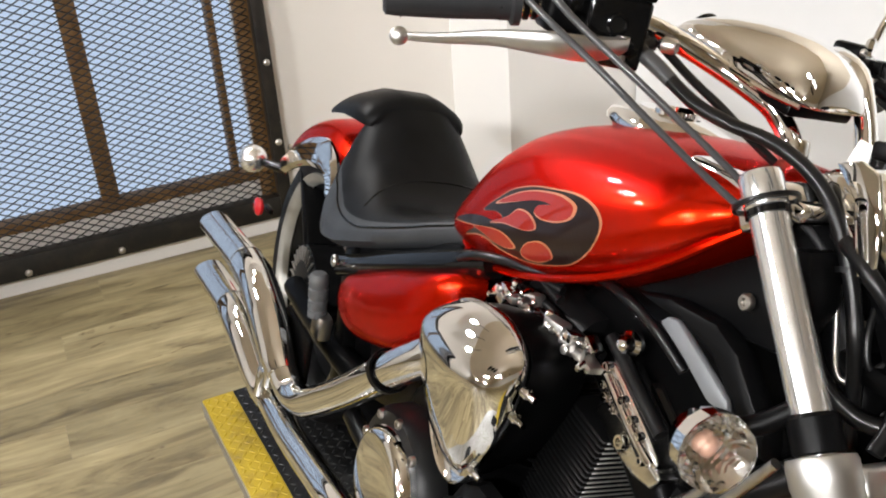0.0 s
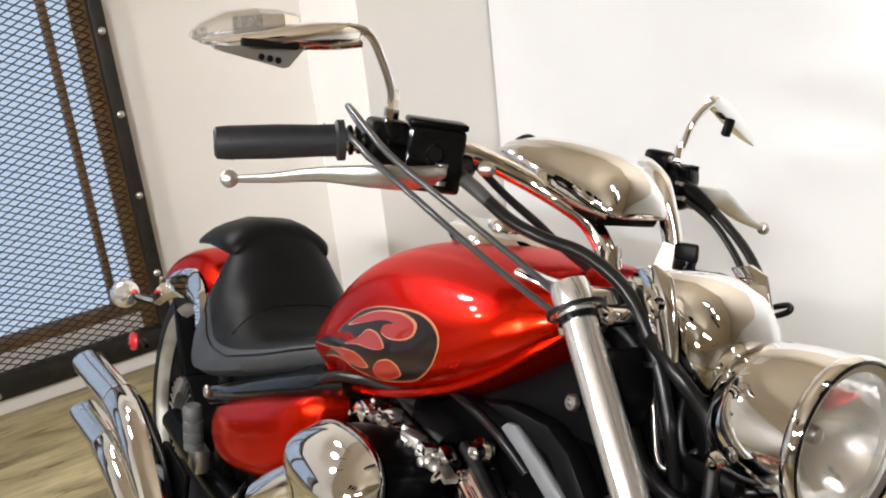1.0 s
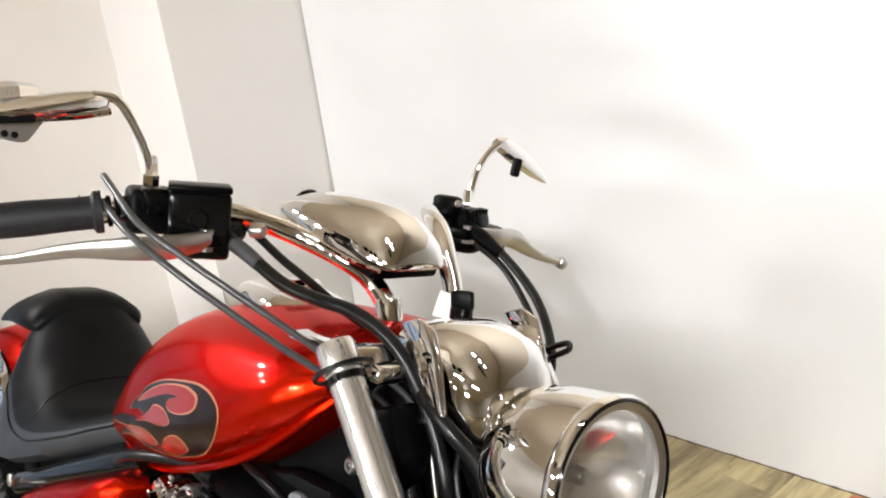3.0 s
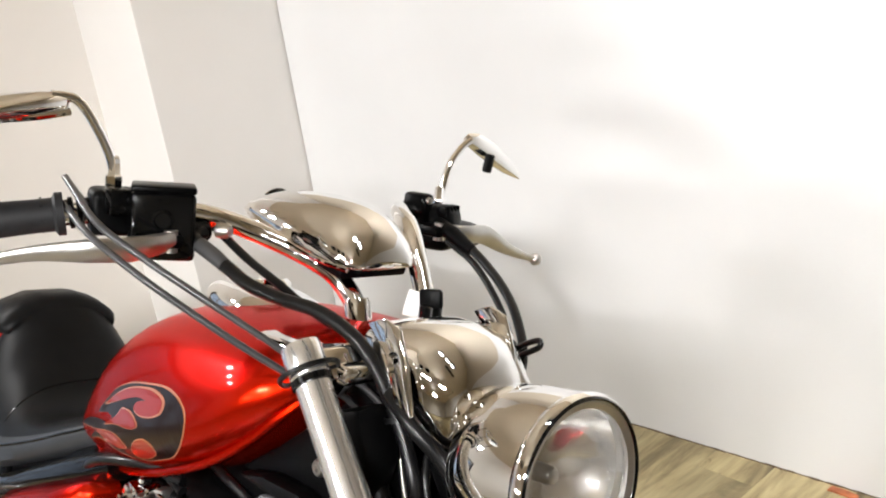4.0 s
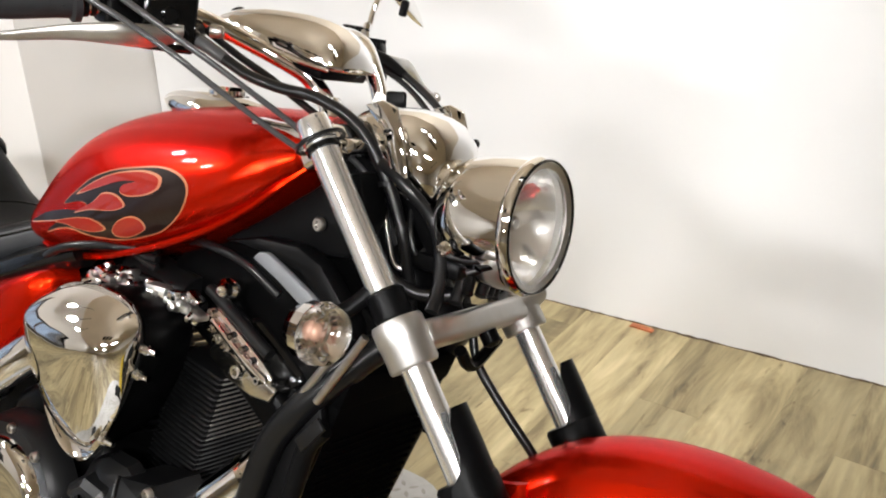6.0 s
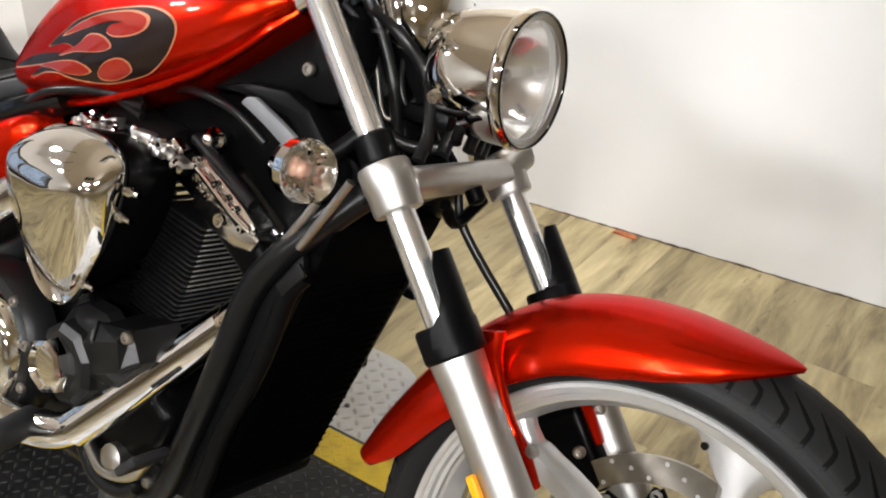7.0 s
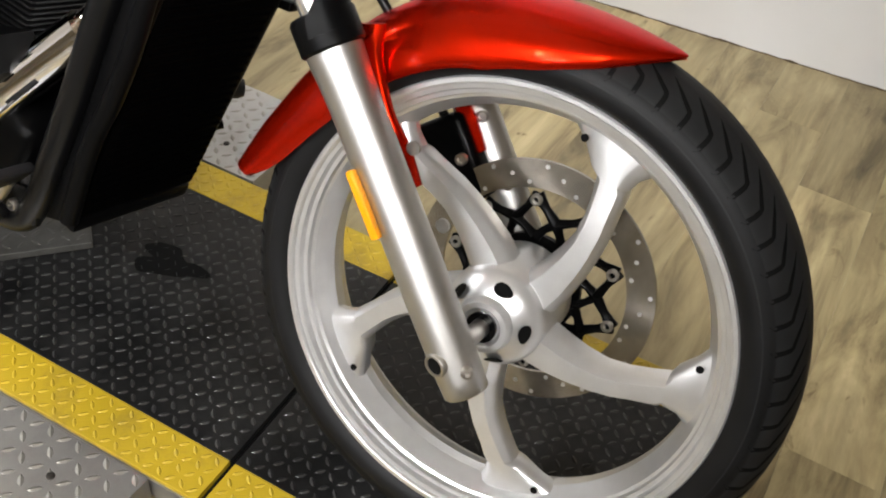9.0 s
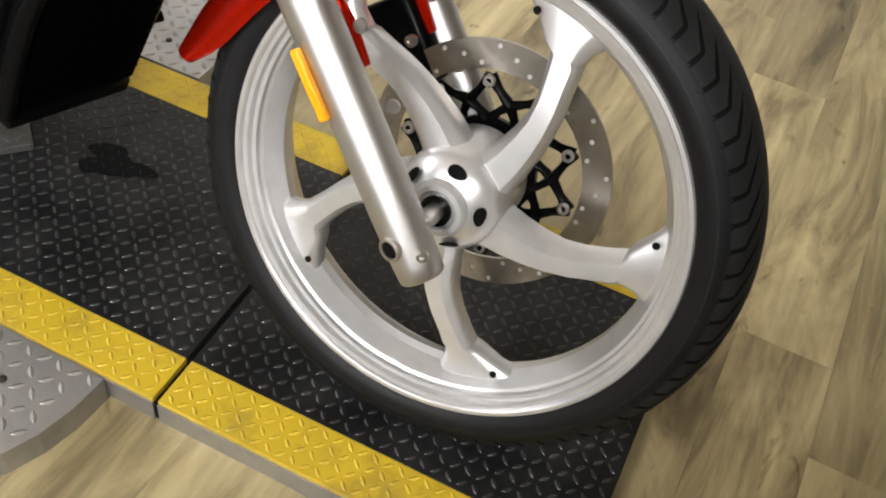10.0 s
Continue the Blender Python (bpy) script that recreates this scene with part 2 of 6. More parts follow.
PL_SILVER = plate_mat("silver_tread_plate", (0.50, 0.495, 0.48), 0.34, 0.75, 0.4, (0.38, 0.37, 0.355))
PL_WORN = plate_mat("worn_silver_lug", (0.40, 0.385, 0.35), 0.42, 0.5, 0.5, (0.24, 0.225, 0.195))
# bare plate of the pad, darkened to carry the shade under the motorcycle
PL_PAD = plate_mat("shaded_grey_tread_plate", (0.13, 0.127, 0.118), 0.4, 0.5, 0.5, (0.07, 0.066, 0.06))
RUST = plate_mat("rusty_brown_post", (0.20, 0.105, 0.035), 0.6, 0.1, 0.6, (0.34, 0.19, 0.07))
IRON = plate_mat("black_iron", (0.02, 0.019, 0.018), 0.45, 0.4, 0.4, (0.05, 0.04, 0.03))

# ---- mesh helpers ----


def part(name, bm, mat, parent=None, label="", at=None, smooth=True, angle=40):
    bmesh.ops.remove_doubles(bm, verts=bm.verts, dist=1e-6)
    bmesh.ops.recalc_face_normals(bm, faces=bm.faces)
    while parent is not None and parent.parent is not None and parent.parent.parent is not None:
        at = parent.matrix_local @ (at or Matrix.Identity(4))
        parent = parent.parent
    me = bpy.data.meshes.new(name)
    bm.to_mesh(me)
    bm.free()
    if smooth:
        me.set_sharp_from_angle(angle=radians(angle))
        for f in me.polygons:
            f.use_smooth = True
    me.materials.append(mat)
    ob = new(name, me)
    if parent is not None:
        ob.parent = parent
    if at is not None:
        ob.matrix_local = at
    if label:
        tagged(ob, label)
    return ob


def empty(name, m=None, parent=None, label="", category="", group="", kind=""):
    ob = new(name)
    ob.empty_display_size = 0.05
    if parent is not None:
        ob.parent = parent
    if m is not None:
        ob.matrix_local = m
    return tagged(ob, label, category, group, kind)


def catmull(pts, steps=6, closed=False):
    pts = [Vector(p) for p in pts]
    if len(pts) < 3 or steps < 2:
        return pts
    out, n = [], len(pts)
    for i in range(n if closed else n - 1):
        if closed:
            p0, p1, p2, p3 = pts[i - 1], pts[i], pts[(i + 1) % n], pts[(i + 2) % n]
        else:
            p1, p2 = pts[i], pts[i + 1]
            p0 = pts[i - 1] if i else p1 * 2 - p2
            p3 = pts[i + 2] if i + 2 < n else p2 * 2 - p1
        for k in range(steps):
            t = k / steps
            out.append(0.5 * (2 * p1 + (p2 - p0) * t + (2 * p0 - 5 * p1 + 4 * p2 - p3) * t**2 + (3 * p1 - p0 - 3 * p2 + p3) * t**3))
    if not closed:
        out.append(pts[-1])
    return out


def rings_to(bm, rings, cap=True, closed=False):
    vs = [[bm.verts.new(p) for p in r] for r in rings]
    n = len(vs[0])
    m = len(vs)
    for i in range(m if closed else m - 1):
        a, b = vs[i], vs[(i + 1) % m]
        for j in range(n):
            bm.faces.new((a[j], a[(j + 1) % n], b[(j + 1) % n], b[j]))
    if cap and not closed:
        bm.faces.new(vs[0][::-1])
        bm.faces.new(vs[-1])
    return vs


def tube(pts, r, segs=12, steps=6, bm=None, cap=True, flat=1.0, closed=False):
    """A tube along a smooth curve; r is one radius or one a point; flat squeezes it along its binormal."""
    bm = bm or bmesh.new()
    path = catmull(pts, steps, closed)
    if isinstance(r, (int, float)):
        rad = [r] * len(path)
    else:
        rs = np.array(r, float)
        rad = np.interp(np.linspace(0, len(rs) - 1, len(path)), np.arange(len(rs)), rs)
    n = len(path)
    tang = []
    for i in range(n):
        a = path[i - 1] if (i or closed) else path[i]
        b = path[(i + 1) % n] if (i < n - 1 or closed) else path[i]
        tang.append((b - a).normalized())
    u = tang[0].orthogonal().normalized()
    rings = []
    for i in range(n):
        u = (u - tang[i] * u.dot(tang[i])).normalized()
        v = tang[i].cross(u)
        rings.append([path[i] + (u * math.cos(2 * math.pi * k / segs) + v * flat * math.sin(2 * math.pi * k / segs)) * rad[i] for k in range(segs)])
    rings_to(bm, rings, cap, closed)
    return bm


def basis(d):
    d = Vector(d).normalized()
    u = d.orthogonal().normalized()
    return d, u, d.cross(u)


def lathe(profile, o, d, segs=32, bm=None, cap=True, closed=False):
    """Turns (along, radius) pairs about the axis from o along d."""
    bm = bm or bmesh.new()
    o = Vector(o)
    d, u, v = basis(d)
    rings = [[o + d * a + (u * math.cos(2 * math.pi * k / segs) + v * math.sin(2 * math.pi * k / segs)) * max(r, 1e-4) for k in range(segs)] for a, r in profile]
    rings_to(bm, rings, cap, closed)
    return bm


def rbox(c, size, bevel=0.004, rot=None, bm=None, segs=2, taper=None):
    b = bmesh.new()
    bmesh.ops.create_cube(b, size=1.0)
    for v in b.verts:
        v.co = Vector((v.co.x * size[0], v.co.y * size[1], v.co.z * size[2]))
        if taper and v.co.z > 0:
            v.co.x *= taper[0]
            v.co.y *= taper[1]
    if bevel:
        bmesh.ops.bevel(b, geom=b.edges[:], offset=bevel, segments=segs, affect="EDGES", profile=0.5)
    m = (rot or Matrix.Identity(4)).to_4x4()
    m = Matrix.Translation(c) @ m
    b.transform(m)
    if bm is None:
        return b
    me = bpy.data.meshes.new("tmp")
    b.to_mesh(me)
    b.free()
    bm.from_mesh(me)
    bpy.data.meshes.remove(me)
    return bm


def prism(poly, y0, y1, bevel=0.003, bm=None, segs=2):
    """A polygon in x and z, drawn out from y0 to y1, with rounded edges."""
    b = bmesh.new()
    va = [b.verts.new((x, y0, z)) for x, z in poly]
    vb = [b.verts.new((x, y1, z)) for x, z in poly]
    n = len(poly)
    b.faces.new(va)
    b.faces.new(vb[::-1])
    for i in range(n):
        b.faces.new((va[i], vb[i], vb[(i + 1) % n], va[(i + 1) % n]))
    bmesh.ops.recalc_face_normals(b, faces=b.faces)
    if bevel:
        bmesh.ops.bevel(b, geom=b.edges[:], offset=bevel, segments=segs, affect="EDGES", profile=0.5)
    if bm is None:
        return b
    me = bpy.data.meshes.new("tmp")
    b.to_mesh(me)
    b.free()
    bm.from_mesh(me)
    bpy.data.meshes.remove(me)
    return bm


def ball(c, r, bm=None, u=16, v=10, scale=(1, 1, 1)):
    bm = bm or bmesh.new()
    got = bmesh.ops.create_uvsphere(bm, u_segments=u, v_segments=v, radius=r)
    for w in got["verts"]:
        w.co = Vector(c) + Vector((w.co.x * scale[0], w.co.y * scale[1], w.co.z * scale[2]))
    return bm


def bolt(c, d, r, h, bm=None):
    """A socket-head bolt: a rounded cap with a sunk middle."""
    return lathe([(0, r), (h * 0.7, r), (h, r * 0.82), (h, r * 0.5), (h * 0.4, r * 0.45), (h * 0.4, 0)], c, d, 14, bm)


def rot_of(d, up=(0, 0, 1)):
    """A turn that takes local x along d and local z as near to up as may be."""
    x = Vector(d).normalized()
    y = Vector(up).cross(x).normalized()
    return Matrix((x, y, x.cross(y))).transposed()


def smooth_interp(xs, ys, x):
    """A gentle curve through points."""
    order = np.argsort(xs)
    xs, ys = np.array(xs, float)[order], np.array(ys, float)[order]
    m = np.gradient(ys, xs)
    i = int(np.clip(np.searchsorted(xs, x) - 1, 0, len(xs) - 2))
    h = xs[i + 1] - xs[i]
    t = (x - xs[i]) / h
    return (2 * t**3 - 3 * t**2 + 1) * ys[i] + (t**3 - 2 * t**2 + t) * h * m[i] + (-2 * t**3 + 3 * t**2) * ys[i + 1] + (t**3 - t**2) * h * m[i + 1]


# ---- the room ----
X1 = -2.85
PHI = math.degrees(math.atan(0.08))


def struct(name, bm, mat, label, category, at=None, parent=None, smooth=False):
    ob = part(name, bm, mat, parent, "", at, smooth)
    return tagged(ob, label, category, "", "structure")


# floor: a slab just under the planks
struct("floor", rbox((1.2, -3.2, -0.03), (8.6, 12.0, 0.05), 0), WOOD, "light oak vinyl plank floor of the showroom", "floor")
FLOOR = bpy.data.objects["floor"]

# the white wall beside the motorcycle
m2 = Matrix.Translation((0, 1.537, 0)) @ Matrix.Rotation(math.atan(0.08), 4, "Z")
struct("wall_north", rbox((1.4, 0.06, 0.675), (7.68, 0.12, 1.35), 0), WALL_WHITE, "plain white painted showroom wall, scuffed near the floor", "wall", m2)
struct("wall_north_upper", rbox((1.4, 0.06, (CEIL + 1.35) / 2), (7.68, 0.12, CEIL - 1.35), 0), WALL_TAN, "plain tan upper half of the showroom wall", "wall", m2)
# a thin line of dirt and old sealant along the foot of the white wall
dirt = bmesh.new()
rd = random.Random(3)
prev = None
for k in range(260):
    x = -2.4 + k * 0.02
    h, w = 0.0025 + 0.004 * rd.random() ** 3, 0.002 + 0.006 * rd.random() ** 3
    cur = [dirt.verts.new(p) for p in ((x, 0.001, h), (x, -w * 0.5, h * 0.6), (x, -w, 0.0006))]
    if prev:
        for q in range(2):
            dirt.faces.new((prev[q], prev[q + 1], cur[q + 1], cur[q]))
    prev = cur
struct("trim", dirt, DIRT, "thin brown line of dirt along the foot of the wall", "dirt line", m2)
# the cream wall behind the motorcycle, with the opening of the caged window
G0, G1, GZ0, GZ1 = -1.55, 0.16, 0.20, 1.28
wb = rbox((X1 - 0.06, (G1 + 3.2) / 2, CEIL / 2), (0.12, 3.2 - G1, CEIL), 0)
rbox((X1 - 0.06, (G0 - 9.0) / 2, CEIL / 2), (0.12, 9.0 + G0, CEIL), 0, bm=wb)
rbox((X1 - 0.06, (G0 + G1) / 2, GZ0 / 2), (0.12, G1 - G0, GZ0), 0, bm=wb)
rbox((X1 - 0.06, (G0 + G1) / 2, (GZ1 + CEIL) / 2), (0.12, G1 - G0, CEIL - GZ1), 0, bm=wb)
struct("wall_west", wb, WALL_CREAM, "cream painted showroom wall with a caged window", "wall")
struct("wall_chase", rbox(((X1 - 2.44) / 2, 1.42, CEIL / 2), (abs(X1) - 2.44, 1.10, CEIL), 0.002), WALL_CHASE, "boxed-out cream wall chase beside the corner", "wall")
struct("wall_east", rbox((5.3, -3.0, CEIL / 2), (0.12, 12.0, CEIL), 0), WALL_FAR, "plain pale wall at the far end of the showroom", "wall")
struct("wall_south", rbox((1.2, -9.0, CEIL / 2), (8.4, 0.12, CEIL), 0), WALL_FAR, "plain pale wall across the showroom", "wall")
struct("ceiling", rbox((1.2, -3.2, CEIL + 0.04), (8.6, 12.2, 0.08), 0), CEIL_MAT, "plain tan ceiling", "ceiling")

# spot lamp heads on the ceiling, those of the added fill tracks among them
for eye, aim, wide in LAMPS:
    d = (aim - eye).normalized()
    h = lathe([(u, r * wide) for u, r in ((-0.17, 0.012), (-0.165, 0.055), (-0.12, 0.068), (-0.004, 0.074), (-0.004, 0.065), (-0.10, 0.055))], eye, d, 20)
    lathe([(0, 0.010), (CEIL - eye.z + 0.02, 0.010)], eye - d * 0.12, (0, 0, 1), 10, h)
    tagged(part("ceiling_spotlight", h, GLOSS), "small black ceiling spotlight can out of view, switched on", "spotlight", "ceiling spotlights")

# caged window: backdrop of daylight, panes, rusty posts, mesh and iron frame
bd, nt, p = node_mat("daylight")
p.inputs["Base Color"].default_value = (0, 0, 0, 1)
p.inputs["Emission Color"].default_value = (0.58, 0.68, 0.84, 1)
p.inputs["Emission Strength"].default_value = 1.0
struct("backdrop", rbox((X1 - 0.5, -0.7, 0.8), (0.02, 3.0, 2.4), 0), bd, "pale blue daylight outside the window", "backdrop")
win = empty("window_1", None, None, "pale blue frosted window behind rusty brown posts", "window", "", "structure")
PY = [(-1.12, -1.06), (-0.352, -0.298), (0.068, 0.088)]
edges = [G0] + [v for pr in PY for v in pr] + [G1]
for k in range(0, len(edges), 2):
    a, b = edges[k], edges[k + 1]
    if b - a > 0.02:
        part("pane", rbox((X1 - 0.07, (a + b) / 2, (GZ0 + GZ1) / 2), (0.006, b - a, GZ1 - GZ0), 0), PANE, win, smooth=False).visible_shadow = False
for a, b in PY:
    part("post", rbox((X1 - 0.045, (a + b) / 2, (GZ0 + GZ1) / 2), (0.06, b - a, GZ1 - GZ0), 0.003), RUST, win, "rusty brown steel post")
part("window_sill", rbox((X1 - 0.02, (G0 + G1) / 2, GZ0 + 0.017), (0.06, G1 - G0, 0.034), 0.003), RUST, win, "rusty brown steel sill")
part("side_post", rbox((X1 + 0.004, 0.167, 0.75), (0.03, 0.05, 1.34), 0.003), RUST, win, "rusty brown steel jamb")

cage = empty("window_cage", None, None, "black iron cage of expanded metal mesh bolted to the wall", "window cage")
FY0, FY1, FZ0, FZ1 = -1.62, 0.228, 0.072, 1.34
for nm, c, s in (("frame_side", (X1 + 0.035, FY1 - 0.02, (FZ0 + FZ1) / 2), (0.05, 0.04, FZ1 - FZ0)),
                 ("frame_bottom", (X1 + 0.035, (FY0 + FY1) / 2, FZ0 + 0.036), (0.05, FY1 - FY0 - 0.08, 0.072)),
                 ("frame_top", (X1 + 0.035, (FY0 + FY1) / 2, FZ1 - 0.022), (0.05, FY1 - FY0 - 0.08, 0.045)),
                 ("frame_side", (X1 + 0.035, FY0 + 0.02, (FZ0 + FZ1) / 2), (0.05, 0.04, FZ1 - FZ0))):
    part(nm, rbox(c, s, 0.002), IRON, cage)
for by, bz in [(0.210, 0.33), (0.210, 0.592), (0.210, 0.85), (0.210, 1.1)] + [(0.217 - 0.276 * k, 0.090) for k in range(1, 7)] + [(0.217 - 0.276 * k, 1.318) for k in range(0, 7)]:
    part("bolt", lathe([(0, 0.011), (0.004, 0.011), (0.008, 0.007), (0.009, 0)], (X1 + 0.06, by, bz), (1, 0, 0), 10), STEEL, cage)
mesh = bmesh.new()
CW, CH = 0.046, 0.0225
ny, nz = int((FY1 - FY0 - 0.06) / (CW / 2)), int((FZ1 - FZ0 - 0.06) / CH)
for j in range(nz):
    z0 = FZ0 + 0.03 + j * CH
    for par in (0, 1):
        ring = []
        for i in range(ny + 1):
            yy = FY0 + 0.03 + i * CW / 2
            up = (i + par) % 2
            zz = z0 + (CH / 2 if up else 0) + (0 if par == 0 else CH / 2) - (CH / 2 if par and up else 0) + (CH / 2 if par and not up else 0) * 0
            if par:
                zz = z0 + CH / 2 + (CH / 2 if i % 2 else 0)
            else:
                zz = z0 + CH / 2 - (CH / 2 if i % 2 else 0)
            ring.append((yy, zz))
        prev = None
        for yy, zz in ring:
            cur = [mesh.verts.new((X1 + 0.030 + dx, yy, zz + dz)) for dx, dz in ((0, -0.0022), (0.005, 0.0), (0, 0.0022))]
            if prev:
                for q in range(2):
                    mesh.faces.new((prev[q], prev[q + 1], cur[q + 1], cur[q]))
            prev = cur
me = bpy.data.meshes.new("mesh_panel")
mesh.to_mesh(me)
mesh.free()
me.materials.append(IRON)
mp_ob = new("mesh_panel", me)
mp_ob.parent = cage
tagged(mp_ob, "diamond expanded metal mesh", kind="stuff")

# ---- the lift platform ----
LY = math.atan(0.03)
PLZ = 0.0455
LIFT = Matrix.Translation((-0.285, 0.049, 0)) @ Matrix.Rotation(LY, 4, "Z")
lift = empty("lift_platform", LIFT, None, "black tread-plate motorcycle lift platform with yellow painted edges", "platform")
HWD = 0.289


def lugs(x0, x1, y0, y1, z, pitch=0.0188, keep=None):
    """Raised lozenges of tread plate, turned in turn one way and the other."""
    vs, fs = [], []
    nx, ny = max(1, round((x1 - x0) / pitch)), max(1, round((y1 - y0) / pitch))
    for i in range(nx):
        for j in range(ny):
            cx, cy = x0 + (i + 0.5) * (x1 - x0) / nx, y0 + (j + 0.5) * (y1 - y0) / ny
            if keep and not keep(cx, cy):
                continue
            a = radians(45 if (i + j) % 2 else -45) + random.uniform(-0.04, 0.04)
            ca, sa = math.cos(a), math.sin(a)
            k = len(vs)
            l, w, h = 0.45 * pitch, 0.165 * pitch, 0.0014
            pts = [(-l, 0, 0), (-l * 0.3, -w, 0), (l * 0.3, -w, 0), (l, 0, 0), (l * 0.3, w, 0), (-l * 0.3, w, 0), (-l * 0.55, 0, h), (l * 0.55, 0, h)]
            for px, py, pz in pts:
                vs.append((cx + px * ca - py * sa, cy + px * sa + py * ca, z + pz))
            fs += [tuple(k + q for q in f) for f in ((0, 1, 6), (1, 2, 7, 6), (2, 3, 7), (3, 4, 7), (4, 5, 6, 7), (5, 0, 6))]
    me = bpy.data.meshes.new("tread_pattern")
    me.from_pydata(vs, [], fs)
    return me


def lug_part(me, mat, parent):
    me.materials.append(mat)
    ob = new("tread_pattern", me)
    ob.parent = parent
    tagged(ob, kind="stuff")
    return ob


for nm, xa, xb in (("rear_deck", -1.632, -0.004), ("front_deck", 0.004, 0.586)):
    deck = part(nm, rbox(((xa + xb) / 2, 0, PLZ / 2), (xb - xa, 2 * HWD - 0.15, PLZ), 0.0015), PL_BLACK, lift, smooth=False)
    lug_part(lugs(xa + 0.004, xb - 0.004, -HWD + 0.078, HWD - 0.078, PLZ), PL_LUG, deck)
    for s in (-1, 1):
        ye = part("yellow_edge", rbox(((xa + xb) / 2, s * (HWD - 0.0375), PLZ / 2 + 0.0), (xb - xa, 0.0752, PLZ + 0.0008), 0.0015), PL_YELLOW, lift, "yellow painted tread-plate edge", smooth=False)
        lug_part(lugs(xa + 0.004, xb - 0.004, s * (HWD - 0.0375) - 0.0352, s * (HWD - 0.0375) + 0.0352, PLZ + 0.0004), PL_YELLOW, ye)
        part("side_skirt", rbox(((xa + xb) / 2, s * (HWD + 0.0012), PLZ / 2 - 0.003), (xb - xa, 0.003, PLZ - 0.006), 0), PL_SILVER, lift, "bare aluminium side strip", smooth=False)
part("seam_strip", rbox((0, 0, 0.02), (0.009, 2 * HWD, 0.034), 0), DARKHOLE, lift, smooth=False)


def wing(name, sy, x_end, wide, long, r, label):
    """A flat side wing of the lift with rounded outer corners."""
    out = []
    for k in range(9):
        a = math.pi / 2 * k / 8
        out.append((x_end - r + r * math.cos(a) ** 0.8, wide - r + r * math.sin(a)))
    for k in range(9):
        a = math.pi / 2 * (1 + k / 8)
        out.append((x_end - long + r + r * math.cos(a), wide - r + r * math.sin(a)))
    poly = [(x_end, 0.002)] + out + [(x_end - long, 0.002)]
    b = bmesh.new()
    lo = [b.verts.new((x, sy * (HWD + 0.004 + y), 0.0)) for x, y in poly]
    hi = [b.verts.new((x, sy * (HWD + 0.004 + y), PLZ)) for x, y in poly]
    b.faces.new(hi)
    b.faces.new(lo[::-1])
    n = len(poly)
    for i in range(n):
        b.faces.new((lo[i], lo[(i + 1) % n], hi[(i + 1) % n], hi[i]))
    w = part(name, b, PL_SILVER, lift, label, smooth=False)

    def inside(cx, cy):
        y, x = sy * cy - HWD - 0.004, x_end - cx
        if y < 0.012 or y > wide - 0.012 or x < 0.012 or x > long - 0.012:
            return False
        if x < r and y > wide - r:
            return math.hypot(r - x, y - wide + r) < r - 0.012
        return True

    ya, yb = sorted((sy * (HWD + 0.004), sy * (HWD + 0.004 + wide)))
    lug_part(lugs(x_end - long, x_end, ya, yb, PLZ, 0.025, inside), PL_WORN, w)
    part("wing_screw", lathe([(0, 0.006), (0.002, 0.006), (0.003, 0.004), (0.0028, 0)], (x_end - 0.11, sy * (HWD + 0.07), PLZ), (0, 0, 1), 12), IRON, w)
    return w


wing("side_wing", -1, -0.078, 0.26, 1.0, 0.247, "bare aluminium tread-plate side wing")
wing("side_wing", 1, -0.345, 0.250, 1.0, 0.15, "pale worn aluminium tread-plate side wing")

# ---- the motorcycle ----
LEAN = 17.114
AXLE = 0.3767
bike = empty("motorcycle", Matrix.Translation((0, 0, AXLE)) @ Matrix.Rotation(radians(-LEAN), 4, "X"), None, "red cruiser motorcycle with chrome trim and flame decals on its stand", "motorcycle")
FR = Matrix.Translation((0, 0.03, 0))
BAR = Matrix.Translation((0, 0.06, 0))
STEER, XS = 2.5, -0.45
BO = Matrix.Translation((XS, 0.03, 0)) @ Matrix.Rotation(radians(-STEER), 4, "Z") @ Matrix.Translation((-XS, 0, 0))


def V(*a):
    return Vector(a)


# -- front wheel --
TR = 0.343
wheel = empty("front_wheel", FR, bike, "five-spoke cast silver front wheel")
prof = [(-0.040, 0.2705), (-0.0520, 0.2760), (-0.0605, 0.285), (-0.0640, 0.298), (-0.0600, 0.3135), (-0.047, 0.327), (-0.032, 0.3355), (-0.016, 0.3408), (0, 0.3422), (0.016, 0.3408), (0.032, 0.3355), (0.047, 0.327), (0.0600, 0.3135), (0.0640, 0.298), (0.0605, 0.285), (0.0520, 0.2760), (0.040, 0.2705)]
tyre = part("tyre", lathe(prof, (0, 0, 0), (0, 1, 0), 96, cap=False, closed=True), RUBBER, wheel, "black road tyre with chevron grooves")
# chevron grooves: thin dark strips just above the tread, groove shade in their colour


def tread_pt(y, ang, lift=0.0006):
    ys = [p[0] for p in prof]
    r = float(np.interp(y, ys[3:-3], [p[1] for p in prof][3:-3])) + lift
    return Vector((r * math.cos(ang), y, r * math.sin(ang)))


